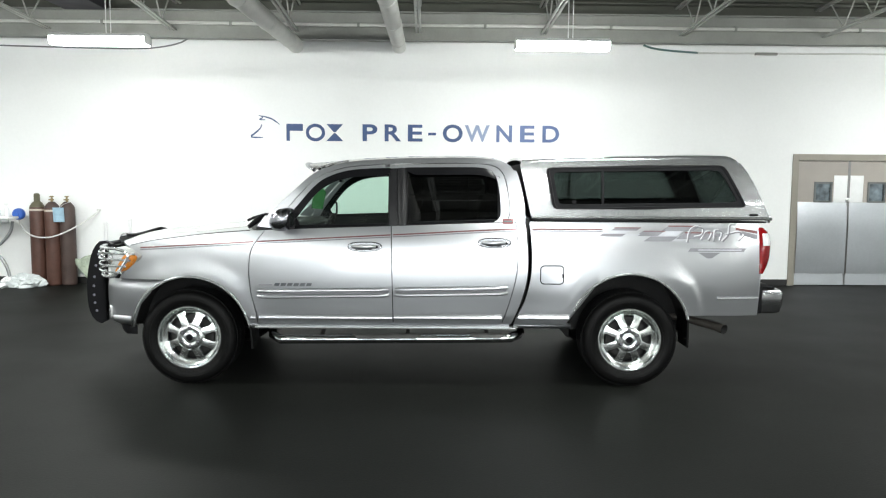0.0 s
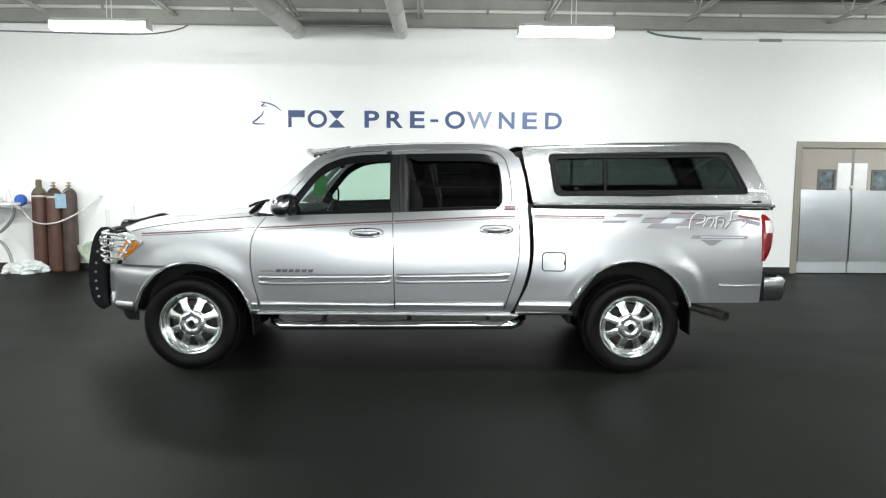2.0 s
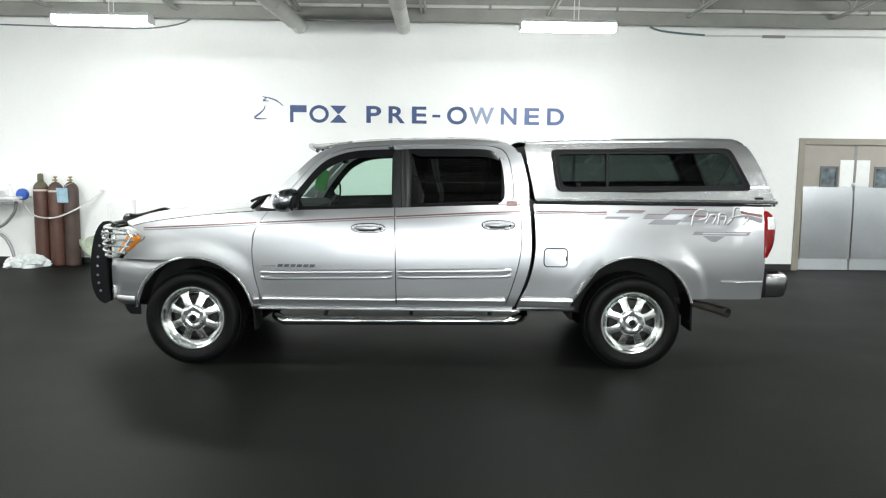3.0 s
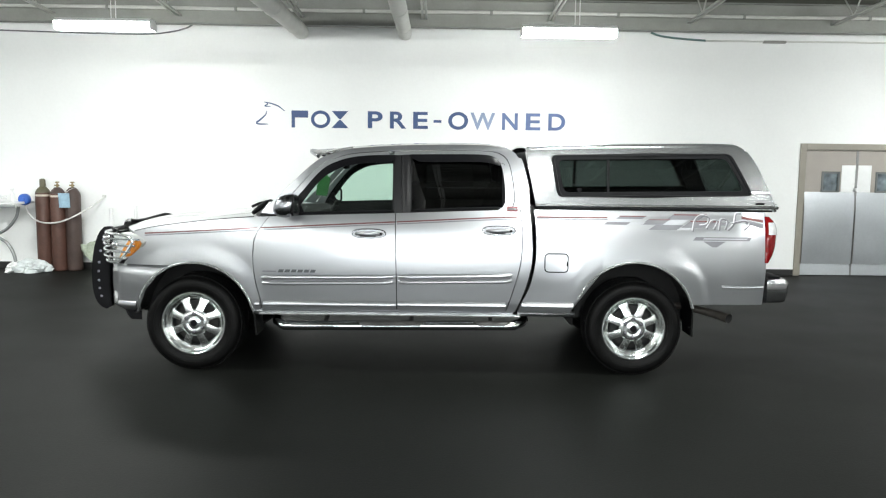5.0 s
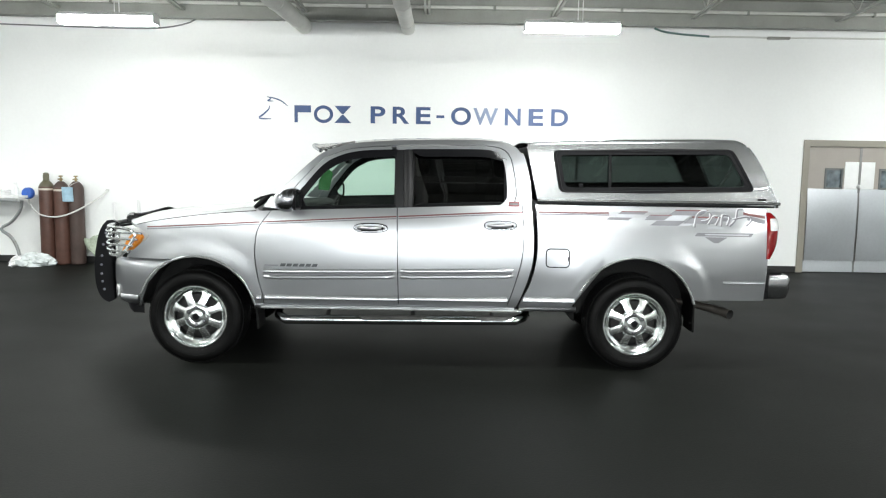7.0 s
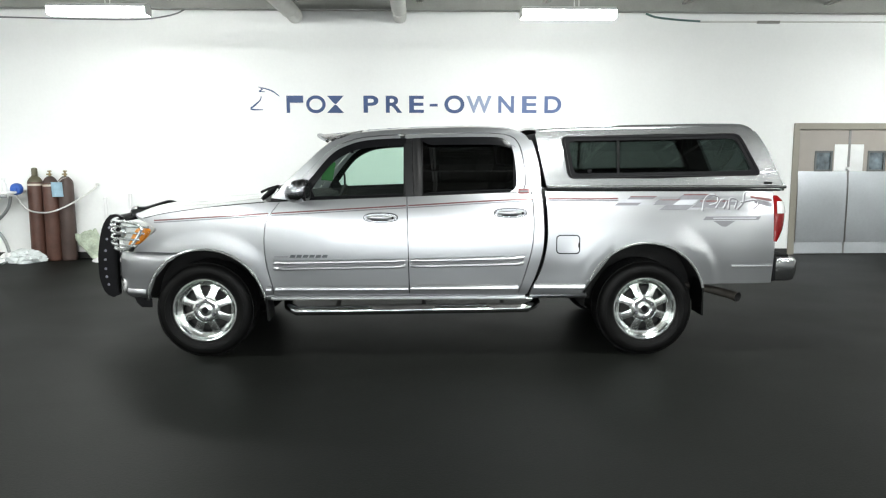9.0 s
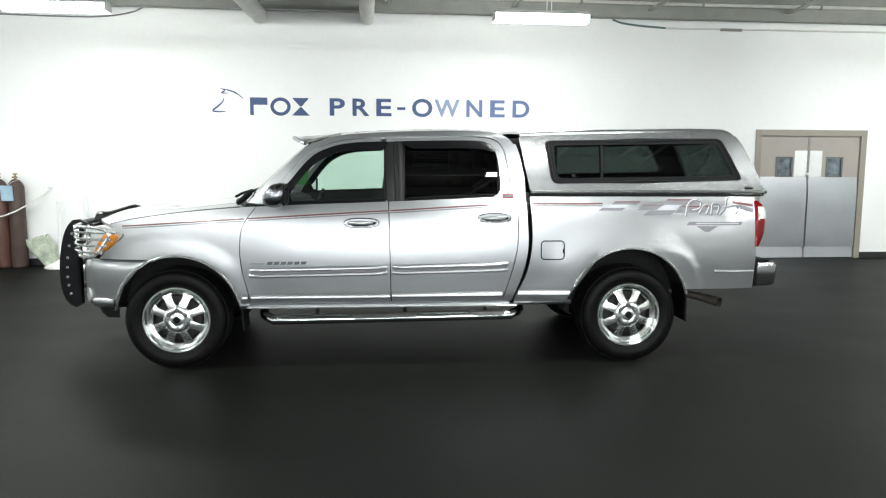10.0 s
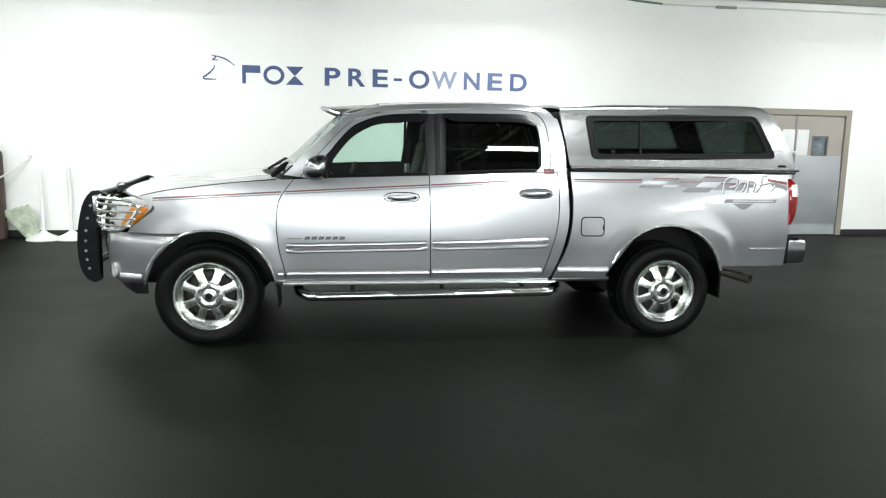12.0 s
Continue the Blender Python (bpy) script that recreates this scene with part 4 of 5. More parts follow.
# tail: tailgate, rear bumper, exhaust
rows = [[Vector((2.635 + 0.05 * (1 - abs(s) ** 6) + 0.01 * math.sin((z - 0.6) * 4), s * (half(2.63, z) - 0.012), z)) for s in np.linspace(-1, 1, 21)] for z in np.linspace(0.60, 1.335, 10)]
part("tailgate", sheet(bmesh.new(), rows, (-0.03, 0, 0)), SILVER, truck)
rows = []
for z, o in ((0.605, 0.06), (0.62, 0.015), (0.68, 0.0), (0.765, 0.0), (0.795, 0.02), (0.80, 0.07)):
    pts = spline([(2.895 - o, 0.0), (2.885 - o, 0.55), (2.863 - o, 0.86), (2.842 - o * 0.6, 0.925 - o * 0.5), (2.775, 0.938 - o * 0.5), (2.668, 0.942 - o * 0.5)], 22)
    rows.append([Vector((x, -y, z)) for x, y in pts[::-1]] + [Vector((x, y, z)) for x, y in pts[1:]])
bump = part("rear_bumper", sheet(bmesh.new(), rows, (-0.02, 0, 0)), DULLCHROME, truck, "chrome rear step bumper")
for s in (-1, 1):
    part("bumper_cap", boxes((2.628, 2.674, s * 0.945, s * 0.90, 0.605, 0.835), bevel=0.012), TRIMBLK, bump)
part("step_pad", boxes((2.70, 2.80, -0.88, 0.88, 0.80, 0.818), bevel=0.006), TRIMBLK, bump)
bm = bmesh.new()
tube(bm, [(1.95, -0.55, 0.53), (2.15, -0.62, 0.505), (2.30, -0.70, 0.478), (2.375, -0.765, 0.463), (2.415, -0.835, 0.453)], [0.026, 0.030, 0.036, 0.038, 0.041], 16, caps=False)
pipe = part("exhaust_pipe", bm, mat("dull_steel", (0.10, 0.09, 0.08), 0.5, 0.5, 0.2), truck)
part("pipe_bore", tube(bmesh.new(), [(2.415, -0.835, 0.453), (2.411, -0.828, 0.454), (2.372, -0.763, 0.4635), (2.30, -0.70, 0.478)], [0.0405, 0.036, 0.031, 0.004], 16, caps=False), UNDER, pipe, "black bore")

# canopy over the bed
canopy_top = line1([0.68, 1.08, 1.78, 2.30, 2.50], [1.838, 1.855, 1.870, 1.878, 1.874])
can_x0 = lambda z: 0.803 - (z - 1.36) * 0.215
can_x1 = line1([1.36, 1.405, 1.55, 1.683, 1.78, 1.83, 1.87], [2.768, 2.752, 2.686, 2.620, 2.560, 2.515, 2.430])
tw = lambda x, z: 0.852 - (z - 1.37) * 0.03 - 0.24 * (z - 1.37) ** 2 - 0.025 * (x - 0.8) / 1.9


glass_w = lambda x, z: 0.852 - (z - 1.37) * 0.14 - 0.025 * (x - 0.8) / 1.9       # the panes stand flat in their frames


def polar(poly, c, angles):
    out = []
    for a in angles:
        d = np.array([math.cos(a), math.sin(a)])
        best = None
        for p, q in zip(poly, poly[1:] + poly[:1]):
            e = np.array(q) - np.array(p)
            m = np.array([[d[0], -e[0]], [d[1], -e[1]]])
            if abs(np.linalg.det(m)) < 1e-9:
                continue
            t, s = np.linalg.solve(m, np.array(p) - np.array(c))
            if t > 0 and -1e-6 <= s <= 1 + 1e-6 and (best is None or t > best):
                best = t
        out.append(np.array(c) + d * best)
    return out


outer = [(can_x0(1.372), 1.372)] + [(can_x0(z), z) for z in np.linspace(1.45, 1.80, 5)] + [(x, canopy_top(x) - 0.028) for x in np.linspace(0.725, 2.42, 18)] + [(can_x1(z) - 0.012, z) for z in np.linspace(1.82, 1.372, 12)]
hole = soft([(0.925, 1.776), (2.372, 1.802), (2.556, 1.464), (0.985, 1.438)], 0.055)
angles = sorted(set([2 * math.pi * k / 96 for k in range(96)] + [math.atan2(z - 1.62, x - 1.70) % (2 * math.pi) for x, z in outer + hole]))
CEN = (1.70, 1.62)
A, B = polar(outer, CEN, angles), polar(hole, CEN, angles)
canopy = None
for sgn in (-1, 1):
    rows = []
    for p, q in zip(A + A[:1], B + B[:1]):
        rows.append([Vector((x, sgn * tw(x, z), z)) for x, z in (p + (q - p) * k / 4 for k in range(5))])
    ob = part("bed_canopy" if canopy is None else "canopy_side", sheet(bmesh.new(), rows, (0, -sgn * 0.02, 0)), SHELLPAINT, canopy or truck, "silver fibreglass bed canopy with sliding side windows" if canopy is None else "")
    canopy = canopy or ob
    # dark cloth liner on the inside
    rows = []
    for p, q in zip(A + A[:1], B + B[:1]):
        rows.append([Vector((x, sgn * (tw(x, z) - 0.026), z)) for x, z in (p + (q - p) * k / 2 for k in range(3))])
    part("liner", sheet(bmesh.new(), rows), UNDER, canopy)
    # window: black frame, panes, slider bars
    B3 = polar(soft([(0.975, 1.738), (2.350, 1.764), (2.492, 1.502), (1.024, 1.476)], 0.045), CEN, angles)
    rows = []
    for p, q in zip(B + B[:1], B3 + B3[:1]):
        e = (p - q) / np.linalg.norm(p - q)
        rows.append([Vector((x, sgn * (tw(x, z) + o), z)) for (x, z), o in ((p + e * 0.012, 0.001), (p + e * 0.008, 0.009), (p - e * 0.012, 0.010), (p - e * 0.016, 0.002), (q, 0.0), (q, -0.022))])
    frame_ob = part("side_window", sheet(bmesh.new(), rows), TRIMBLK, canopy, "dark tinted sliding window in a black frame")
    for xa, xb, o in ((0.94, 1.40, -0.010), (1.37, 2.53, -0.017)):
        lo = lambda x: 1.462 + (x - 0.985) * 0.017
        hi = lambda x: 1.752 + (x - 0.925) * 0.018
        rows = []
        for x in np.linspace(xa, xb, 8):
            z1 = min(hi(x), 1.49 + (2.545 - x) * 1.78)
            z0 = max(lo(x), 1.752 - (x - 0.925) * 6.0)
            rows.append([Vector((x, sgn * (glass_w(x, z) + o), z)) for z in np.linspace(z0, max(z1, z0 + 0.01), 5)])
        part("pane", sheet(bmesh.new(), rows), TINT_SHELL, frame_ob).visible_shadow = False
    for x, wd in ((1.385, 0.018),):
        rows = [[Vector((x + dx, sgn * (tw(x, z) - 0.004), z)) for z in np.linspace(1.455, 1.775, 4)] for dx in (-wd / 2, wd / 2)]
        part("slider_bar", sheet(bmesh.new(), rows, (0, -sgn * 0.018, 0)), TRIMBLK, frame_ob)
    bm = boxes((1.13, 1.165, sgn * (tw(1.15, 1.48) - 0.004), sgn * (tw(1.15, 1.48) + 0.012), 1.478, 1.512), bevel=0.004)
    part("window_latch", bm, TRIMBLK, frame_ob)
    # foot of the canopy: a rolled flange on a dark gasket
    rows = [[Vector((x, sgn * (tw(x, 1.372) + o), z)) for o, z in ((0.0, 1.385), (0.030, 1.380), (0.034, 1.368), (0.028, 1.358), (0.0, 1.356))] for x in np.linspace(can_x0(1.37), 2.76, 20)]
    part("canopy_flange", sheet(bmesh.new(), rows), SHELLPAINT, canopy)
    part("gasket", boxes((0.80, 2.70, sgn * 0.885, sgn * 0.80, 1.338, 1.352), bevel=0.003), TRIMBLK, canopy)
    part("maker_plate", boxes((2.585, 2.655, sgn * (tw(2.6, 1.395) - 0.002), sgn * (tw(2.6, 1.395) + 0.004), 1.392, 1.410), bevel=0.002), TRIMBLK, canopy)
rows = []
for x in np.concatenate([np.linspace(0.718, 2.42, 22), [2.45, 2.475, 2.495]]):
    zt = canopy_top(min(x, 2.42)) - max(0, x - 2.42) ** 1.5 * 1.6
    w = tw(x, zt - 0.028)
    half_row = [(w, zt - 0.028), (w - 0.010, zt - 0.012), (w - 0.03, zt), (w - 0.08, zt + 0.008), (w * 0.6, zt + 0.020), (w * 0.25, zt + 0.027), (0, zt + 0.028)]
    rows.append([Vector((x, -y, z)) for y, z in half_row] + [Vector((x, y, z)) for y, z in half_row[-2::-1]])
part("canopy_roof", sheet(bmesh.new(), rows, (0, 0, -0.02)), SHELLPAINT, canopy)
rows = [[Vector((can_x0(z) + 0.004, s * (tw(can_x0(z), z) - 0.004), z)) for s in np.linspace(-1, 1, 9)] for z in np.linspace(1.36, 1.80, 9)]
part("canopy_front", sheet(bmesh.new(), rows, (0.02, 0, 0)), TRIMBLK, canopy)
hx = lambda z: can_x1(z) - 0.016
bm = bmesh.new()
for s0, s1, z0, z1 in ((-1, -0.80, 1.36, 1.84), (0.80, 1, 1.36, 1.84), (-0.80, 0.80, 1.36, 1.435), (-0.80, 0.80, 1.765, 1.84)):
    sheet(bm, [[Vector((hx(z), s * tw(hx(z), z), z)) for s in np.linspace(s0, s1, 5)] for z in np.linspace(z0, z1, 8)], (-0.02, 0, 0))
hatch = part("canopy_hatch", bm, SHELLPAINT, canopy)
rows = [[Vector((hx(z) - 0.004, s * tw(hx(z), z), z)) for s in np.linspace(-0.81, 0.81, 7)] for z in np.linspace(1.43, 1.77, 7)]
part("hatch_glass", sheet(bmesh.new(), rows), TINT_SHELL, hatch).visible_shadow = False
bm = boxes((2.752, 2.775, -0.79, -0.74, 1.335, 1.40), bevel=0.004)
part("hatch_handle", bm, CHROME, canopy)

# chassis, bed tub, cabin floor
# gap_filler is an added dark block for the shade between cab and bed
for name, *d in (("chassis_rail", -2.55, 2.1, -0.50, -0.40, 0.40, 0.55), ("chassis_rail", -2.55, 2.1, 0.40, 0.50, 0.40, 0.55), ("engine_bay", -2.60, -1.40, -0.575, 0.575, 0.50, 1.08), ("cab_underbody", -1.40, 0.70, -0.90, 0.90, 0.50, 0.95), ("bed_tub", 0.80, 1.06, -0.90, 0.90, 0.53, 1.20), ("bed_tub", 1.06, 2.60, -0.575, 0.575, 0.55, 1.20), ("bed_tub", 2.10, 2.60, -0.90, 0.90, 0.62, 1.20), ("gap_filler", 0.71, 0.78, -0.88, 0.88, 0.5, 1.36), ("bed_tub", 1.06, 2.1, -0.90, 0.90, 0.96, 1.20)):
    part(name, boxes(d, bevel=0.01), UNDER, truck)
bm = bmesh.new()
tube(bm, [(1.60, -0.80, 0.385), (1.60, 0.80, 0.385)], 0.05, 12)
tube(bm, [(-1.97, -0.80, 0.385), (-1.97, 0.80, 0.385)], 0.045, 12)
tube(bm, [(-1.2, 0.0, 0.42), (1.6, 0.0, 0.39)], 0.04, 10)
bmesh.ops.create_uvsphere(bm, u_segments=16, v_segments=10, radius=0.14, matrix=Matrix.Translation((1.60, 0.05, 0.385)))
part("axles", bm, UNDER, truck)
part("cabin_floor", boxes((-1.40, 0.68, -0.88, 0.88, 0.94, 0.97)), INTERIOR, truck)
bm = bmesh.new()
prism(bm, [(-1.46, 0.95), (-1.10, 0.95), (-1.02, 1.10), (-1.06, 1.24), (-1.18, 1.285), (-1.46, 1.275)], -0.86, 0.86)
bmesh.ops.bevel(bm, geom=[e for e in bm.edges if e.calc_length() > 1.5], offset=0.03, segments=2, affect="EDGES")
part("dashboard", bm, INTERIOR, truck)


def seat(x, y, w):
    bm = bmesh.new()
    box(bm, x - 0.25, x + 0.25, y - w / 2, y + w / 2, 0.97, 1.10, 0.05)
    part("seat_cushion", bm, INTERIOR, truck)
    bm = bmesh.new()
    box(bm, -0.07, 0.07, -w / 2, w / 2, 0, 0.52, 0.05)
    bmesh.ops.transform(bm, matrix=Matrix.Translation((x + 0.22, y, 1.02)) @ pose(0, 0, 0, 0, 14, 0), verts=bm.verts)
    part("seat_back", bm, INTERIOR, truck)
    bm = bmesh.new()
    box(bm, x + 0.30, x + 0.40, y - 0.13, y + 0.13, 1.535, 1.70, 0.035)
    box(bm, x + 0.345, x + 0.36, y - 0.07, y - 0.055, 1.48, 1.56)
    box(bm, x + 0.345, x + 0.36, y + 0.055, y + 0.07, 1.48, 1.56)
    part("headrest", bm, INTERIOR, truck)


for y in (-0.42, 0.42):
    seat(-0.52, y, 0.52)
for y in (-0.48, 0.0, 0.48):
    seat(0.22, y, 0.46)
bm = bmesh.new()
ring = [(-0.93 + 0.07 * math.sin(a) * 0 + 0.06 * math.sin(a), -0.42 + 0.185 * math.cos(a), 1.19 + 0.175 * math.sin(a)) for a in np.linspace(0, 2 * math.pi, 25)]
tube(bm, ring, 0.014, 8, caps=False)
tube(bm, [(-0.93, -0.60, 1.19), (-0.95, -0.42, 1.18), (-0.93, -0.24, 1.19)], 0.016, 8)
tube(bm, [(-0.95, -0.42, 1.18), (-1.08, -0.42, 1.13)], 0.03, 8)
part("steering_wheel", bm, INTERIOR, truck)
card = [(-1.13, 1.38), (-1.02, 1.37), (-1.00, 1.47), (-0.985, 1.54), (-1.02, 1.58), (-1.08, 1.55), (-1.12, 1.47)]
bm = prism(bmesh.new(), [(x - 0.075, z) for x, z in card], 0.45, 0.455)
part("window_tag", bm, mat("green_card", (0.015, 0.15, 0.025), 0.6), truck, "bright green card behind the windscreen")
bm = bmesh.new()
box(bm, -0.86, -0.83, -0.12, 0.12, 1.64, 1.70, 0.01)
part("rear_view_mirror", bm, TRIMBLK, truck)

# wheels: rim barrel, spokes, nuts, cap, tyre
TYRE_R = 0.385
RIM = 1.045           # the wheel is drawn at a rim radius of 0.252 and sized up by this


def wheel_at(x, sgn):
    rim = part("wheel", lathe(bmesh.new(), [(0.252, 0.004), (0.250, -0.010), (0.244, -0.016), (0.235, -0.016), (0.229, -0.010), (0.226, 0.004), (0.222, 0.018), (0.206, 0.033), (0.190, 0.038), (0.186, 0.044), (0.188, 0.060), (0.249, 0.060), (0.252, 0.02)], 64, "y", closed=True), WHEELALLOY, truck, "eight-spoke bright alloy wheel")
    part("rim_barrel", lathe(bmesh.new(), [(0.190, 0.058), (0.196, 0.075), (0.200, 0.18), (0.246, 0.20), (0.248, 0.060)], 48, "y", closed=True), mat_barrel, rim)
    part("brake_disc", lathe(bmesh.new(), [(0.165, 0.085), (0.165, 0.105), (0.02, 0.105), (0.02, 0.085)], 40, "y", closed=True), mat_disc, rim)
    part("backplate", lathe(bmesh.new(), [(0.204, 0.125), (0.204, 0.135), (0.01, 0.135), (0.01, 0.125)], 40, "y", closed=True), UNDER, rim)
    for k in range(8):
        a = math.radians(22.5 + 45 * k)
        rows = []
        for t in np.linspace(0, 1, 12):
            r = 0.062 + (0.198 - 0.062) * t
            wd = 0.0300 + 0.014 * max(0, t - 0.75) ** 2 / 0.0625
            dep = 0.008 + 0.024 * t - 0.006 * math.sin(math.pi * t)
            rows.append([Vector((r * math.cos(a) - o * math.sin(a), dep + d, r * math.sin(a) + o * math.cos(a))) for o, d in ((-wd, 0.034), (-wd * 0.98, 0.010), (-wd * 0.92, 0.003), (-wd * 0.55, 0.0008), (0, 0.0), (wd * 0.55, 0.0008), (wd * 0.92, 0.003), (wd * 0.98, 0.010), (wd, 0.034))])
        part("spoke", sheet(bmesh.new(), rows, (0, 0.02, 0)), WHEELALLOY, rim, angle=50)
    part("hub", lathe(bmesh.new(), [(0.110, 0.04), (0.107, 0.020), (0.098, 0.009), (0.080, 0.005), (0.060, 0.003), (0.050, 0.008), (0.02, 0.008)], 32, "y"), WHEELALLOY, rim)
    part("hub_cap", lathe(bmesh.new(), [(0.048, 0.008), (0.046, -0.003), (0.038, -0.007), (0.01, -0.007)], 24, "y"), WHEELALLOY, rim)
    part("cap_emblem", lathe(bmesh.new(), [(0.027, -0.005), (0.026, -0.0085), (0.004, -0.009)], 20, "y"), BLACK, rim)
    for k in range(6):
        a = math.radians(60 * k + 30)
        # flat dark disc painted in for the shade of a nut's hole
        part("nut_shade_disc", lathe(bmesh.new(), [(0.0165, 0.012), (0.016, 0.0035), (0.004, 0.0030)], 12, "y", (0.070 * math.cos(a), 0, 0.070 * math.sin(a))), mat_barrel, rim)
        part("lug_nut", lathe(bmesh.new(), [(0.010, 0.012), (0.009, 0.000), (0.004, -0.002)], 8, "y", (0.070 * math.cos(a), 0, 0.070 * math.sin(a))), BOLTSTEEL, rim)
    R = TYRE_R / RIM
    prof = [(0.236, 0.00), (0.250, -0.012), (0.272, -0.026), (0.298, -0.034), (R - 0.036, -0.031), (R - 0.020, -0.020), (R - 0.009, -0.004), (R - 0.002, 0.020), (R, 0.06), (R, 0.19), (R - 0.002, 0.225), (R - 0.024, 0.25), (0.30, 0.262), (0.236, 0.23)]
    bm = lathe(bmesh.new(), prof, 96, "y", closed=True)
    tyre = part("tyre", bm, RUBBER, rim, "black road tyre")
    # tread blocks round the shoulder
    bm = bmesh.new()
    for k in range(72):
        a = 2 * math.pi * k / 72
        for y0, y1 in ((0.012, 0.07), (0.085, 0.118), (0.132, 0.165), (0.18, 0.235)):
            m = pose(0, 0, 0, 0, -math.degrees(a) - (2.5 if y0 > 0.1 else 0), 0) @ Matrix.Translation((R - 0.003, (y0 + y1) / 2, 0)) @ Matrix.Diagonal((0.012, y1 - y0, 0.028, 1))
            bmesh.ops.create_cube(bm, size=1, matrix=m)
    part("tread", bm, RUBBER, tyre, smooth=False)
    bm = bmesh.new()
    lathe(bm, [(0.300, -0.0345), (0.300, -0.0362), (0.304, -0.0362), (0.304, -0.0345)], 64, "y", closed=True)
    lathe(bm, [(0.262, -0.020), (0.262, -0.0225), (0.266, -0.0235), (0.266, -0.021)], 64, "y", closed=True)
    part("sidewall_rib", bm, RUBBER, tyre)
    rim.matrix_basis = pose(x, sgn * 0.945, TYRE_R, 0, 0, 0 if sgn < 0 else 180) @ Matrix.Diagonal((RIM, 1, RIM, 1))
    return rim


# shade behind the spokes is put into these near-black colours
mat_barrel = mat("shaded_barrel", (0.018, 0.018, 0.018), 0.4, 0.6, 0.2, 12.0)
mat_disc = mat("brake_iron", (0.016, 0.016, 0.015), 0.6, 0.2, 0.2, 15.0)
for x in (-1.962, 1.602):
    for sgn in (-1, 1):
        wheel_at(x, sgn)

# ---------------- ceiling: beams, joists, pipes, lamps ----------------
def ibeam(bm, x0, x1, y, z0, z1, flange=0.16, t=0.018):
    box(bm, x0, x1, y - flange / 2, y + flange / 2, z0, z0 + t)
    box(bm, x0, x1, y - flange / 2, y + flange / 2, z1 - t, z1)
    box(bm, x0, x1, y - t / 2, y + t / 2, z0 + t, z1 - t)


for y in (11.15, 7.2, 2.6, -2.0, -6.6):
    bm = bmesh.new()
    ibeam(bm, WX0, WX1, y, 3.74 + lift(y), 4.16 + lift(y))
    tagged(part("roof_beam", bm, CEILPAINT, None, "grey painted steel roof beam", False), "", "beam", "roof beams", "structure")
rail = tagged(new("wall_pipe"), "thin pale pipe clipped along the roof beam", "pipe")
rail.location = (0, 11.045, 3.965)
part("run", tube(bmesh.new(), [(x, 0, 0.006 * math.sin(x)) for x in np.linspace(WX0, WX1, 40)], 0.026, 10), PIPEPAINT, rail)
for x in np.arange(WX0 + 0.7, WX1, 1.9):
    part("clip", boxes((x - 0.02, x + 0.02, -0.03, 0.03, -0.034, 0.034), bevel=0.006), CEILPAINT, rail)
LOW = 3.86                                # lower chords where they meet the north wall's beam
for x in (-11.4, -9.5, -7.6, -5.75, -3.88, -2.05, -0.20, 1.70, 3.82, 6.02, 7.90, 9.95):
    joist = tagged(new("bar_joist"), "painted open-web steel roof joist", "joist", "roof joists", "structure")
    joist.matrix_basis = Matrix.Translation((x, WY1, 0)) @ pose(0, 0, 0, -math.degrees(math.atan(PITCH)), 0, 0)
    bm = bmesh.new()
    for dx in (-0.03, 0.03):
        box(bm, dx - 0.016, dx + 0.016, WY0 - WY1, -0.33, LOW - 0.012, LOW + 0.012)
        box(bm, dx - 0.016, dx + 0.016, WY0 - WY1, -0.03, TOP - 0.034, TOP - 0.008)
    part("chord", bm, JOISTPAINT, joist, smooth=False)
    bm = bmesh.new()
    y, up = WY0 - WY1 + 0.2, 0
    while y < -0.75:
        tube(bm, [(0, y, LOW if not up else TOP - 0.03), (0, y + 0.36, TOP - 0.03 if not up else LOW)], 0.011, 6)
        y += 0.36
        up = 1 - up
    tube(bm, [(0, -0.34, LOW), (0, -0.06, TOP - 0.03)], 0.014, 6)
    part("web_bar", bm, JOISTPAINT, joist)


def luminaire(stem, drop):
    ob = tagged(new("ceiling_light"), "glaring white fluorescent strip light hung under the joists", "lamp", "ceiling strip lights")
    bm = prism(bmesh.new(), [(-0.125, 0.028), (-0.06, 0.075), (0.06, 0.075), (0.125, 0.028)], -0.565, 0.565)
    bmesh.ops.transform(bm, matrix=pose(0, 0, 0, 0, 0, 90), verts=bm.verts)
    part("housing", bm, FIXTURE, ob, smooth=False)
    # deep wrap-round lens, open at the top
    lens = [(-0.112, 0.027), (-0.112, -0.01), (-0.107, -0.036), (-0.094, -0.053), (-0.05, -0.061), (0, -0.062), (0.05, -0.061), (0.094, -0.053), (0.107, -0.036), (0.112, -0.01), (0.112, 0.027)]
    part("diffuser", sheet(bmesh.new(), [[Vector((x, y, z)) for y, z in lens] for x in (-0.56, -0.3, 0.3, 0.56)]), LIGHTMAT, ob)
    for x in (-0.565, 0.565):
        part("end_cap", boxes((x - 0.006, x + 0.006, -0.112, 0.112, -0.055, 0.03), bevel=0.003), FIXTURE, ob, smooth=False)
    for x in (stem - 0.028, stem + 0.028):
        part("hanger", tube(bmesh.new(), [(x, 0, 0.07), (x, 0, drop)], 0.006, 6), FIXTURE, ob)
    return ob


for y in (8.78, 4.95, 1.12, -2.70, -6.50):
    first = luminaire(0.10, LOW + lift(y) - 3.30)
    first.matrix_basis = pose(1.57, y, 3.30)
    # -5.85 and 5.92 are unseen extra lamps, added to brighten floor and wall
    for x in (-9.60, -3.98, 7.80) + {4.95: (-5.85,), 1.12: (5.92,)}.get(y, ()):
        copy_thing(first, pose(x, y, 3.30))

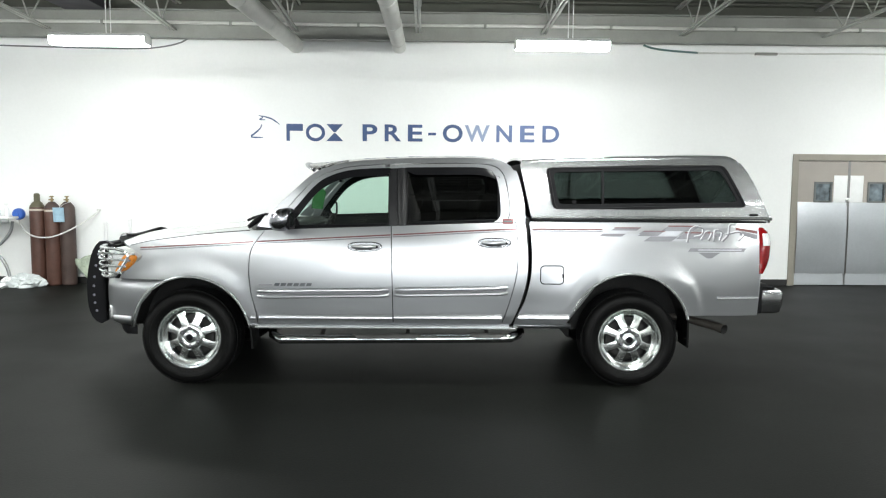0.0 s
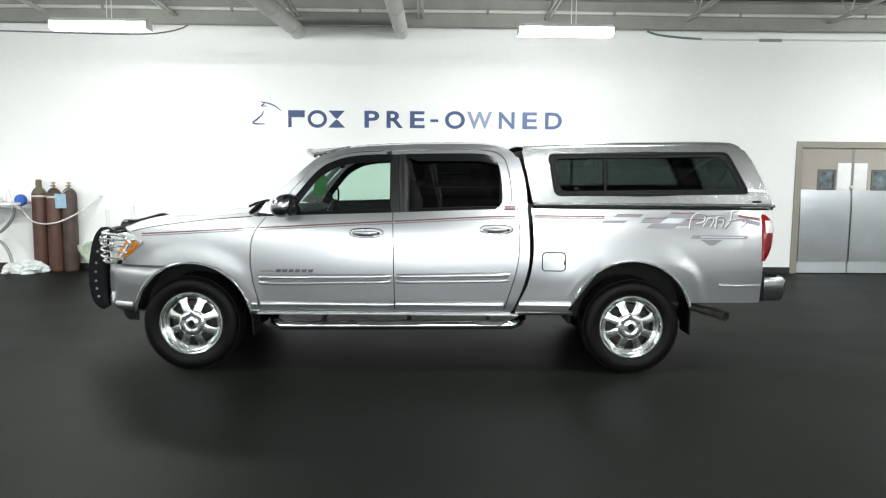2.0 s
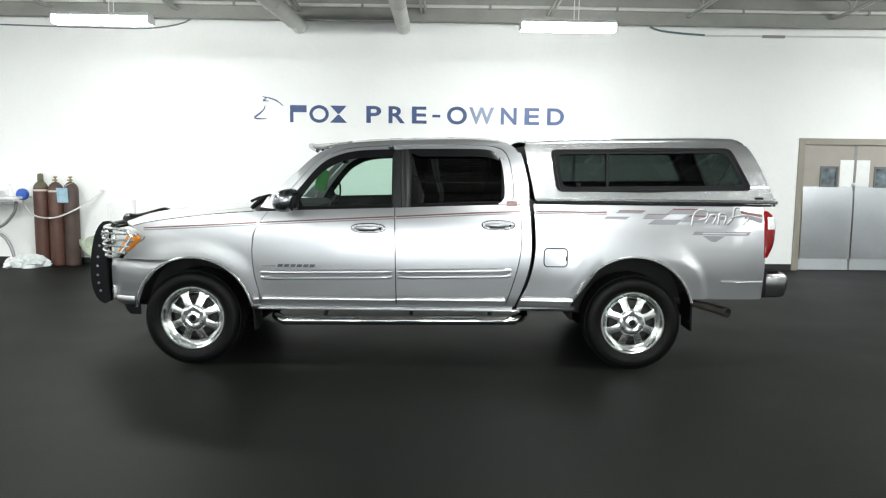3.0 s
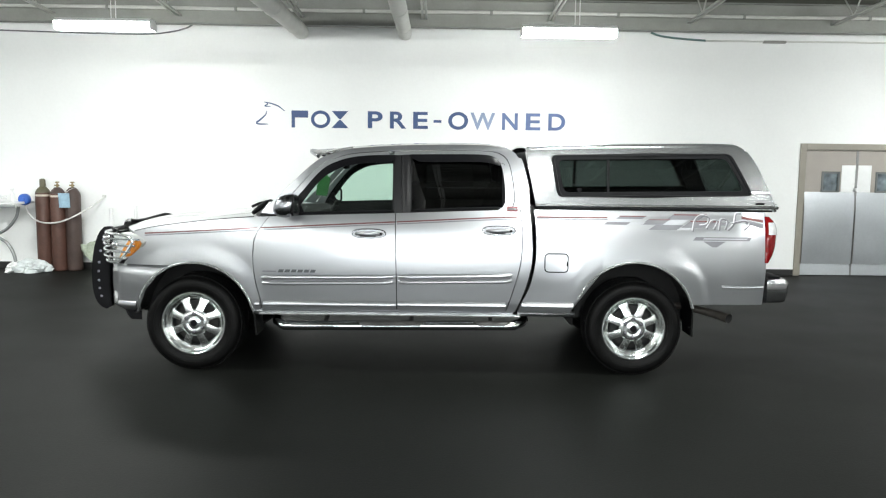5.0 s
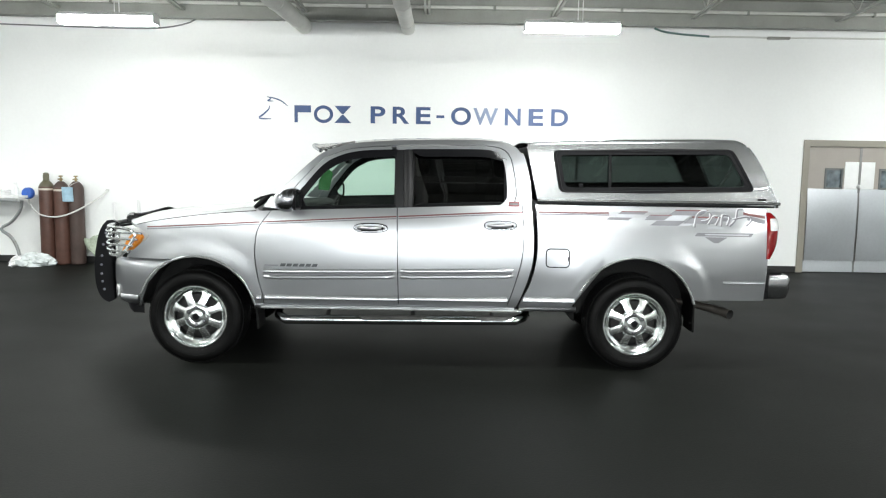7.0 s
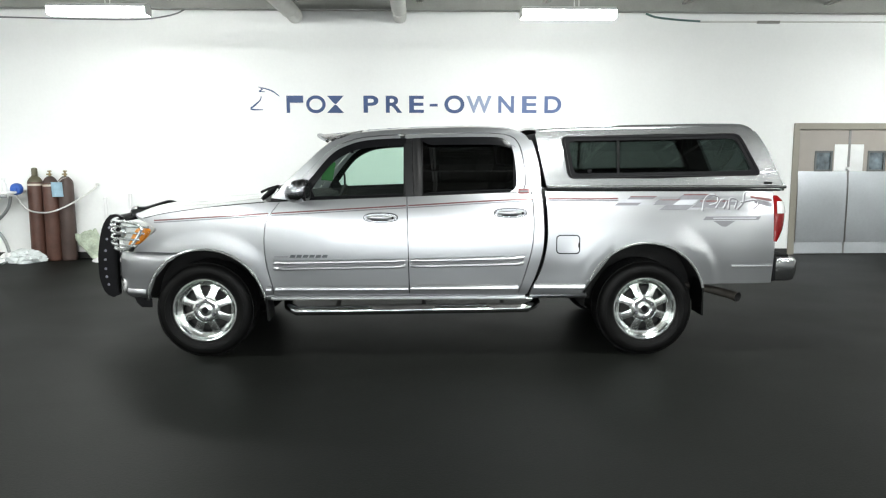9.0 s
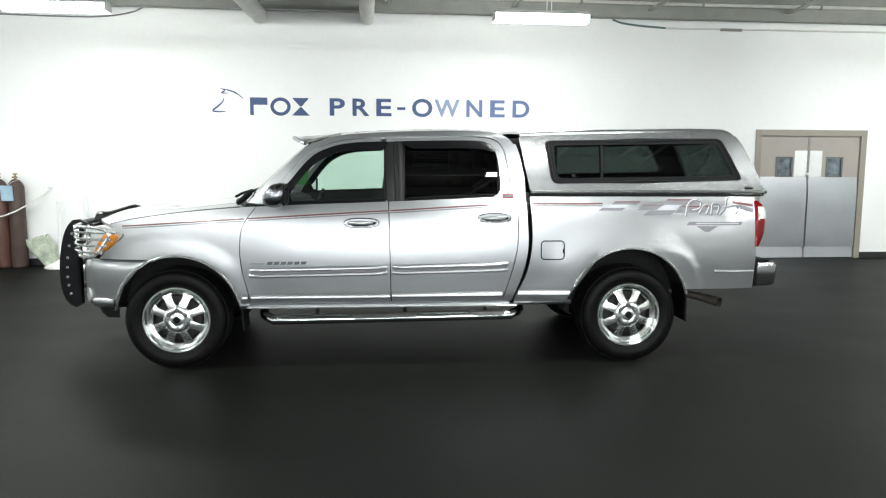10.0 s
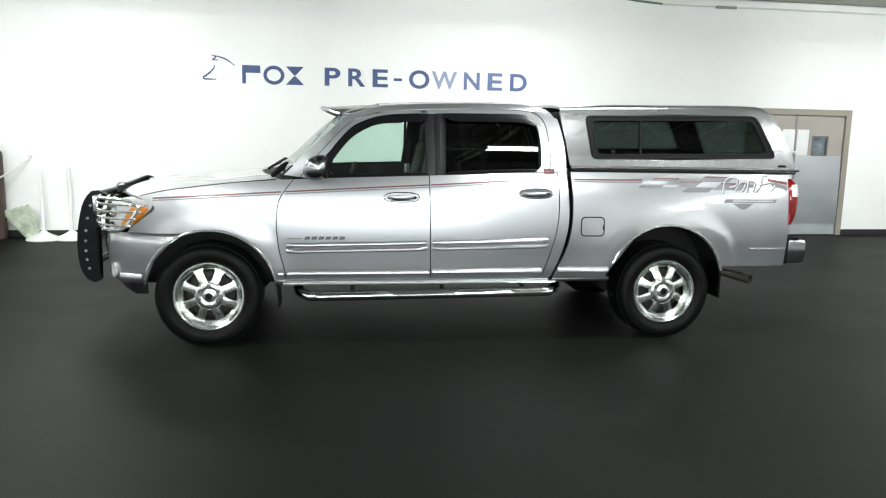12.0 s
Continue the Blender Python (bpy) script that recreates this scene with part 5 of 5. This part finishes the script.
for x, r in ((-2.08, 0.115), (-0.50, 0.105)):
    ob = tagged(new("insulated_pipe"), "white wrapped insulated pipe running under the roof to the wall", "pipe", "insulated pipes")
    ob.location = (x, 0, 3.70)
    fall = lambda y: -0.030 * (WY1 - y)
    part("wrap", tube(bmesh.new(), [(0, WY0, fall(WY0)), (0, WY1 - 0.14, 0), (0, WY1 - 0.06, -0.02), (0, WY1 - 0.03, -0.05)], [r, r, r * 0.98, r * 0.8], 20), PIPEPAINT, ob)
    for y in (10.7, 9.2, 7.7, 6.2):
        part("band", lathe(bmesh.new(), [(r + 0.004, -0.02), (r + 0.006, 0), (r + 0.004, 0.02)], 20, "y", (0, y, fall(y))), PIPEPAINT, ob)

# ---------------- double door ----------------
door = tagged(new("double_door"), "closed taupe double door with steel kick plates and small windows", "door", "", "structure")
door.location = (0, WY1, 0)
bm = boxes((DX0 - 0.055, DX0 + 0.045, -0.02, 0.12, 0, DH + 0.045), (DX1 - 0.045, DX1 + 0.055, -0.02, 0.12, 0, DH + 0.045), (DX0 + 0.045, DX1 - 0.045, -0.02, 0.12, DH - 0.055, DH + 0.045), bevel=0.004)
part("door_frame", bm, FRAMETAN, door, smooth=False)
mid = 6.675
plate_bow = line1([0.20, 0.7, 1.05, 1.15, 1.25, 1.345], [0.034, 0.031, 0.027, 0.021, 0.012, 0.0])
for xa, xb, hinge in ((DX0 + 0.05, mid - 0.003, 0), (mid + 0.003, DX1 - 0.05, 1)):
    w0 = (xa + 0.29, xa + 0.545) if hinge == 0 else (xb - 0.545, xb - 0.29)
    z0, z1 = 1.36, 1.65
    leaf = part("door_leaf", boxes((xa, w0[0], 0.02, 0.065, 0.012, DH - 0.06), (w0[1], xb, 0.02, 0.065, 0.012, DH - 0.06), (w0[0], w0[1], 0.02, 0.065, 0.012, z0), (w0[0], w0[1], 0.02, 0.065, z1, DH - 0.06)), DOORTAN, door, smooth=False)
    # thin plates, bent a little by knocks
    rows = [[Vector((x, 0.016 - plate_bow(z) - 0.0015 * math.sin(9 * x + 5 * z) * math.sin(4 * z + hinge), z)) for z in np.linspace(0.20, 1.345, 30)] for x in np.linspace(xa + 0.012, xb - 0.012, 12)]
    part("kick_plate", sheet(bmesh.new(), rows, (0, 0.003, 0)), STEEL, leaf, "large brushed steel kick plate", angle=40)
    rows = [[Vector((x, 0.012 - 0.016 * (0.195 - z) / 0.18, z)) for z in np.linspace(0.015, 0.195, 6)] for x in np.linspace(xa + 0.012, xb - 0.012, 4)]
    part("bottom_plate", sheet(bmesh.new(), rows, (0, 0.003, 0)), STEEL, leaf, angle=40)
    pp = (xb - 0.235, xb - 0.01) if hinge == 0 else (xa + 0.01, xa + 0.235)
    part("push_plate", boxes((*pp, 0.014, 0.0194, 1.347, 1.772), bevel=0.001), BRIGHTSTEEL, leaf, "bright steel push plate", smooth=False)
    part("window_bead", boxes((w0[0] - 0.02, w0[0] + 0.012, 0.012, 0.03, z0 - 0.02, z1 + 0.02), (w0[1] - 0.012, w0[1] + 0.02, 0.012, 0.03, z0 - 0.02, z1 + 0.02), (w0[0] + 0.012, w0[1] - 0.012, 0.012, 0.03, z0 - 0.02, z0 + 0.012), (w0[0] + 0.012, w0[1] - 0.012, 0.012, 0.03, z1 - 0.012, z1 + 0.02)), mat("bead_grey", (0.10, 0.11, 0.11), 0.5), leaf, smooth=False)
    # bright and dark blotches showing in the pane are painted as colour noise
    part("window_pane", boxes((w0[0] + 0.01, w0[1] - 0.01, 0.036, 0.042, z0 + 0.01, z1 - 0.01)), mat("blotched_glass", (0.10, 0.13, 0.15), 0.08, 0.0, 0.95, 5.5, 9.0, coat=1.0), leaf, smooth=False)
part("astragal", boxes((mid - 0.02, mid + 0.02, 0.008, 0.0185, 0.012, DH - 0.06), bevel=0.003), mat("astragal_steel", (0.25, 0.25, 0.25), 0.4, 0.8), door, smooth=False)
bm = lathe(bmesh.new(), [(0.03, 0.0), (0.03, -0.03), (0.02, -0.05), (0.005, -0.052)], 16, "y", (mid - 0.012, 0.012, 1.385))
part("door_knob", bm, BRIGHTSTEEL, door)
structure("backing_wall", boxes((DX0 - 0.3, DX1 + 0.3, WY1 + 0.22, WY1 + 0.3, 0, TOP)), WALLPAINT, "plain wall behind the double door")

# ---------------- lettering on the wall ----------------
sign = tagged(new("wall_lettering"), "blue vinyl lettering and emblem on the white wall", "sign")
sign.location = (0, WY1 - 0.002, 0)


def letter(ch, x0, x1, z0, z1, m):
    cu = bpy.data.curves.new("letter", "FONT")
    cu.body, cu.extrude, cu.size, cu.offset = ch, 0.004, 1.0, 0.022
    tmp = bpy.data.objects.new("letter", cu)
    scene.collection.objects.link(tmp)
    me = bpy.data.meshes.new_from_object(tmp.evaluated_get(bpy.context.evaluated_depsgraph_get()))
    bpy.data.objects.remove(tmp)
    xs = [v.co.x for v in me.vertices]
    ys_ = [v.co.y for v in me.vertices]
    for v in me.vertices:
        v.co = Vector((x0 + (v.co.x - min(xs)) / (max(xs) - min(xs)) * (x1 - x0), -v.co.z - 0.004, z0 + (v.co.y - min(ys_)) / (max(ys_) - min(ys_)) * (z1 - z0)))
    me.materials.clear()
    me.materials.append(m)
    ob = new("letter", me)
    ob.parent = sign


# glare on the last letters, painted in as paler blues
BLUE_MID = mat("half_glare_blue_vinyl", (0.075, 0.125, 0.285), 0.45, 0.0, 0.2, 1.5, 30.0)
BLUE_PALE = mat("glare_blue_vinyl", (0.22, 0.275, 0.42), 0.45, 0.0, 0.15, 1.5, 30.0)
scale = (2.012 + 2.256) / (990 - 507)
px = lambda p: -2.256 + (p - 507) * scale
# the name ahead of the words is a brand: a pennant, a ring and an hourglass of its size and colour
xa, xb = px(507), px(536)
part("brand_shape", boxes((xa, xa + 0.052, -0.006, 0, 2.25, 2.512), (xa + 0.052, xb, -0.006, 0, 2.405, 2.512)), BLUE, sign, smooth=False)
xa, xb = px(541), px(575)
ring = []
for k in range(33):
    ca, sa = math.cos(2 * math.pi * k / 32), math.sin(2 * math.pi * k / 32)
    ring.append([Vector(((xa + xb) / 2 + ca * ((xb - xa) / 2 - o), -0.006, 2.381 + sa * (0.136 - o))) for o in (0.0, 0.050)])
part("brand_shape", sheet(bmesh.new(), ring, (0, 0.005, 0)), BLUE, sign, smooth=False)
xa, xb = px(577), px(607)
xm = (xa + xb) / 2
bm = prism(bmesh.new(), [(xa, 2.25), (xb, 2.25), (xm + 0.012, 2.375), (xm - 0.012, 2.375)], -0.006, 0)
prism(bm, [(xm - 0.012, 2.387), (xm + 0.012, 2.387), (xb - 0.005, 2.512), (xa + 0.005, 2.512)], -0.006, 0)
part("brand_shape", bm, BLUE, sign, smooth=False)
for ch, a, b, m in (("P", 641, 667, BLUE), ("R", 680, 709, BLUE), ("E", 721, 747, BLUE), ("O", 783, 818, BLUE), ("W", 822, 866, BLUE_PALE), ("N", 878, 906, BLUE_MID), ("E", 920, 946, BLUE_MID), ("D", 960, 990, BLUE_MID)):
    letter(ch, px(a), px(b), 2.250 + (0.004 if ch != "O" else -0.002), 2.515 + (0.0 if ch != "O" else 0.006), m)
part("hyphen", boxes((px(757), px(771), -0.007, 0.0, 2.352, 2.392)), BLUE, sign, smooth=False)
# emblem: plain strokes
for s, w in ((((-2.36, 2.50), (-2.47, 2.58), (-2.60, 2.622), (-2.66, 2.63)), 0.008), (((-2.68, 2.64), (-2.62, 2.61), (-2.67, 2.575), (-2.58, 2.57)), 0.007), (((-2.64, 2.50), (-2.66, 2.44), (-2.76, 2.35), (-2.81, 2.315), (-2.76, 2.298), (-2.62, 2.298)), 0.010)):
    pts = spline(s, 16)
    rows = []
    for i, (x, z) in enumerate(pts):
        d = pts[min(i + 1, 15)] - pts[max(i - 1, 0)]
        n = np.array([-d[1], d[0]]) / (np.linalg.norm(d) + 1e-9) * w * (0.4 + 0.9 * math.sin(math.pi * (i + 1) / 17))
        rows.append([Vector((x + n[0], -0.006, z + n[1])), Vector((x - n[0], -0.006, z - n[1]))])
    part("emblem_stroke", sheet(bmesh.new(), rows, (0, 0.005, 0)), BLUE, sign, smooth=False)

# ---------------- things along the wall ----------------
CLEARPLAST = mat("crumpled_plastic", (0.62, 0.66, 0.66), 0.25, 0.0, 0.15, 12.0, 60.0, 0.3)
WHITEPLAST = mat("white_plastic", (0.78, 0.78, 0.78), 0.4, 0.0, 0.05, 8.0)
HOSE = mat("grey_hose", (0.62, 0.62, 0.60), 0.5)
TUBEGREY = mat("grey_tube_steel", (0.30, 0.31, 0.31), 0.35, 0.6, 0.1, 10.0)
BLUEPLAST = mat("blue_plastic", (0.025, 0.10, 0.42), 0.45, 0.0, 0.1)
SACK = mat("pale_green_sack", (0.36, 0.41, 0.32), 0.6, 0.0, 0.4, 7.0, 40.0, 0.4)


def gas_cylinder(x, y, r, h, cap, band=True):
    ob = thing("gas_cylinder", (x, y, 0), "tall brown steel gas cylinder with olive " + ("cap and cream band" if cap else "shoulder, valve and cream band" if band else "shoulder and bare valve"), "gas cylinder", "gas cylinders by the wall")
    prof = [(r * 0.86, 0.0), (r * 0.97, 0.012), (r, 0.03), (r, h), (r * 0.97, h + 0.03)]
    part("body", lathe(bmesh.new(), prof, 32, "z"), CYLBROWN if band else CYLDUSK, ob)
    if band:
        part("paint_band", lathe(bmesh.new(), [(r * 1.004, h - 0.025), (r * 1.006, h - 0.012), (r * 1.004, h + 0.004)], 32, "z"), mat("cream_band", (0.55, 0.50, 0.42), 0.5, 0.0, 0.2, 12.0), ob)
    part("shoulder", lathe(bmesh.new(), [(r * 0.985, h + 0.006), (r * 0.93, h + 0.045), (r * 0.72, h + 0.085), (r * 0.45, h + 0.115), (r * 0.32, h + 0.125)], 32, "z"), CYLSHADE if cap else CYLDUSK, ob)
    if cap:
        part("valve_cap", lathe(bmesh.new(), [(0.040, h + 0.10), (0.044, h + 0.12), (0.044, h + 0.215), (0.038, h + 0.235), (0.015, h + 0.245)], 20, "z"), CYLSHADE, ob)
    else:
        bm = lathe(bmesh.new(), [(0.018, h + 0.11), (0.018, h + 0.17), (0.012, h + 0.175), (0.012, h + 0.195)], 14, "z")
        tube(bm, [(-0.045, 0, h + 0.155), (0.03, 0, h + 0.155)], 0.011, 8)
        valve = part("valve", bm, BRASS, ob)
        bm = lathe(bmesh.new(), [(0.026, h + 0.193), (0.031, h + 0.198), (0.031, h + 0.208), (0.02, h + 0.213)], 16, "z")
        part("hand_wheel", bm, BRASS, valve)
    return ob


gas_cylinder(-6.055, 11.20, 0.112, 1.17, True)
gas_cylinder(-5.815, 11.17, 0.112, 1.16, False)
gas_cylinder(-5.60, 11.20, 0.112, 1.16, False, False)

tag = thing("paper_tag", (-5.665, 11.055, 1.08), "pale blue paper tag hung on the cylinder valve", "tag")
rows = [[Vector((x, 0.012 * math.sin(x * 40 + z * 9), z)) for z in np.linspace(-0.10, 0.12, 6)] for x in np.linspace(-0.085, 0.085, 7)]
part("sheet", sheet(bmesh.new(), rows, (0, 0.003, 0)), mat("pale_blue_paper", (0.30, 0.45, 0.55), 0.7, 0.0, 0.15, 14.0), tag)
part("string", tube(bmesh.new(), [(0.02, 0.0, 0.12), (0.06, 0.05, 0.17), (0.115, 0.13, 0.20)], 0.004, 5), HOSE, tag)

hose = thing("air_hose", (0, 0, 0), "pale grey hose looped across the gas cylinders", "hose")
part("loop", tube(bmesh.new(), spline([(-6.33, 11.18, 1.10), (-6.27, 11.10, 0.95), (-6.12, 11.03, 0.80), (-5.93, 11.02, 0.745), (-5.72, 11.02, 0.765), (-5.50, 11.05, 0.86), (-5.33, 11.20, 0.99), (-5.22, 11.33, 1.10), (-5.19, 11.375, 1.15)], 40), 0.012, 8), HOSE, hose)
part("wall_clip", boxes((-5.22, -5.17, 11.365, 11.389, 1.13, 1.17), bevel=0.004), HOSE, hose)

table = thing("work_table", (-6.72, 10.98, 0), "grey tube-legged work table with white top, partly in view", "table")
part("tabletop", boxes((-0.55, 0.50, -0.28, 0.28, 1.035, 1.07), bevel=0.01), WHITEPLAST, table)
part("apron", boxes((-0.53, 0.48, -0.265, -0.245, 0.985, 1.034), bevel=0.003), TUBEGREY, table)
for y in (0.0,):
    for flip in (1, -1):
        pts = [(0.40, 0.99), (0.36, 0.83), (0.22, 0.66), (0.06, 0.55), (0.20, 0.44), (0.29, 0.28), (0.33, 0.10), (0.35, 0.018)]
        part("leg", tube(bmesh.new(), [(flip * x - (0.0 if flip > 0 else 0.05), y, z) for x, z in spline(pts, 24)], 0.024, 10), TUBEGREY, table)
for x in (0.35, -0.40):
    part("foot_bar", tube(bmesh.new(), [(x, -0.27, 0.018), (x, 0.27, 0.018)], 0.018, 8), TUBEGREY, table)
reel = thing("blue_reel", (-6.245, 11.02, 1.10), "round blue plastic reel clamped to the table's end", "reel")
part("drum", lathe(bmesh.new(), [(0.045, -0.05), (0.075, -0.045), (0.088, -0.02), (0.088, 0.03), (0.075, 0.05), (0.045, 0.055)], 28, "y"), BLUEPLAST, reel)
part("hub", lathe(bmesh.new(), [(0.03, -0.062), (0.032, -0.05), (0.032, 0.0), (0.02, 0.01)], 16, "y"), BLUEPLAST, reel)
part("clamp", boxes((-0.06, -0.01, -0.02, 0.03, -0.075, -0.03), bevel=0.004), TUBEGREY, reel)
bm = boxes((-0.13, 0.13, -0.09, 0.09, 0, 0.055), bevel=0.018)
cloth = thing("folded_cloth", (-6.62, 10.92, 1.07), "folded white cloth lying on the work table", "cloth")
part("fold", bm, WHITEPLAST, cloth)
part("fold", boxes((-0.09, 0.14, -0.08, 0.07, 0.056, 0.085), bevel=0.012), WHITEPLAST, cloth)
can = thing("spray_bottle", (-6.40, 10.98, 1.07), "small white spray bottle on the work table", "bottle")
part("bottle", lathe(bmesh.new(), [(0.032, 0), (0.036, 0.01), (0.036, 0.10), (0.014, 0.14), (0.012, 0.165)], 18, "z"), WHITEPLAST, can)
part("trigger", boxes((-0.035, 0.02, -0.01, 0.01, 0.165, 0.195), bevel=0.004), WHITEPLAST, can)


def crumple(name, at, size, material, label, category, seed, flat=0.35):
    ob = thing(name, at, label, category)
    bm = bmesh.new()
    bmesh.ops.create_icosphere(bm, subdivisions=4, radius=1)
    off = Vector((seed * 3.1, seed * 1.7, 0))
    for v in bm.verts:
        d = v.co.normalized()
        k = 1 + 0.38 * noise.noise(d * 1.6 + off) + 0.30 * abs(noise.noise(d * 3.7 + off)) + 0.10 * noise.noise(d * 9 + off)
        p = Vector((d.x * size[0], d.y * size[1], d.z * size[2])) * k
        p.z = max(p.z + size[2] * flat, 0.0)
        v.co = p
    part("body", bm, material, ob, angle=25)
    return ob


crumple("plastic_wrap", (-6.13, 10.96, 0), (0.25, 0.16, 0.13), CLEARPLAST, "crumpled clear plastic wrap lying on the floor", "plastic wrap", 2)
crumple("plastic_bag", (-6.38, 11.00, 0), (0.16, 0.13, 0.10), WHITEPLAST, "crumpled white plastic bag on the floor", "bag", 5)
sack = thing("paper_sack", (-5.20, 11.16, 0), "pale green crumpled sack leaning against the wall", "sack")
rows = []
for k in range(25):
    a = 2 * math.pi * k / 24
    row = []
    for t in np.linspace(0, 1, 9):
        w, dpt = 0.105 + 0.075 * t, 0.10 - 0.045 * t
        j = 1 + 0.34 * noise.noise(Vector((math.cos(a) * 2, math.sin(a) * 2, t * 4)))
        row.append(Vector((w * math.cos(a) * j - 0.27 * t + 0.09, dpt * math.sin(a) * j + 0.05 * t, 0.42 * t + 0.05 * t * math.cos(a) + 0.02 * t * math.sin(5 * a))))
    rows.append(row)
part("bag", sheet(bmesh.new(), rows, (0, 0, 0.002)), SACK, sack, angle=25)


def stand(x, y, h):
    ob = thing("white_stand", (x, y, 0), "white pole stand with round weighted base", "stand", "white pole stands")
    part("base", lathe(bmesh.new(), [(0.225, 0.0), (0.235, 0.012), (0.22, 0.03), (0.12, 0.07), (0.05, 0.11), (0.035, 0.13)], 36, "z"), WHITEPLAST, ob)
    part("pole", tube(bmesh.new(), [(0, 0, 0.12), (0, 0, h)], 0.026, 14), WHITEPLAST, ob)
    part("pole_cap", lathe(bmesh.new(), [(0.03, h), (0.032, h + 0.01), (0.02, h + 0.03)], 14, "z"), WHITEPLAST, ob)


stand(-4.97, 11.08, 0.95)
stand(-4.62, 11.14, 1.0)

# cable and conduit under the roof edge, by the door's side of the wall
cable = thing("wall_conduit", (0, 0, 0), "thin conduit and loose cable along the wall's top", "conduit")
part("conduit", tube(bmesh.new(), [(4.15, 11.372, 3.655), (6.2, 11.372, 3.665), (10.9, 11.372, 3.67)], 0.014, 8), PIPEPAINT, cable)
part("cable", tube(bmesh.new(), spline([(3.30, 11.375, 3.77), (3.45, 11.37, 3.72), (3.75, 11.37, 3.685), (4.15, 11.372, 3.66)], 14), 0.016, 8), mat("teal_cable", (0.10, 0.17, 0.16), 0.5), cable)
part("junction_box", boxes((5.05, 5.40, 11.34, 11.388, 3.632, 3.672), bevel=0.006), mat("box_grey", (0.22, 0.22, 0.2), 0.5, 0.3), cable)
drop = thing("wall_cable", (0, 0, 0), "dark cable run along the wall's top edge", "cable")
part("cable", tube(bmesh.new(), spline([(-9.0, 11.375, 3.70), (-7.6, 11.375, 3.68), (-6.3, 11.375, 3.655), (-5.2, 11.375, 3.635), (-4.45, 11.375, 3.635), (-4.05, 11.375, 3.68), (-3.80, 11.37, 3.75), (-3.72, 11.36, 3.80)], 40), 0.011, 6), mat("grey_cable", (0.16, 0.16, 0.17), 0.5), drop)
duct = tagged(new("air_duct"), "dark purple-grey sheet metal duct above the joists", "duct")
duct.location = (-5.10, 0, 4.12)
part("trunk", boxes((-0.31, 0.31, 2.0, 10.95, 0, 0.21), bevel=0.01), mat("dark_duct", (0.022, 0.018, 0.028), 0.5, 0.2, 0.2, 4.0), duct, smooth=False)
for y in (10.2, 8.6, 7.0, 5.4, 3.8):
    part("flange", boxes((-0.325, 0.325, y - 0.02, y + 0.02, -0.012, 0.216), bevel=0.003), mat("duct_flange", (0.10, 0.09, 0.11), 0.5, 0.3), duct, smooth=False)

crumb = thing("dry_leaf", (-3.38, 5.0, 0), "small dark dried leaf lying on the floor", "leaf")
rows = [[Vector((0.03 * t, 0.016 * s * (1 - t * t), 0.004 + 0.006 * s * s + 0.004 * math.sin(4 * t))) for s in (-1, -0.5, 0, 0.5, 1)] for t in np.linspace(-0.98, 0.98, 7)]
part("blade", sheet(bmesh.new(), rows, (0, 0, -0.003)), mat("leaf_brown", (0.010, 0.008, 0.006), 0.8), crumb)
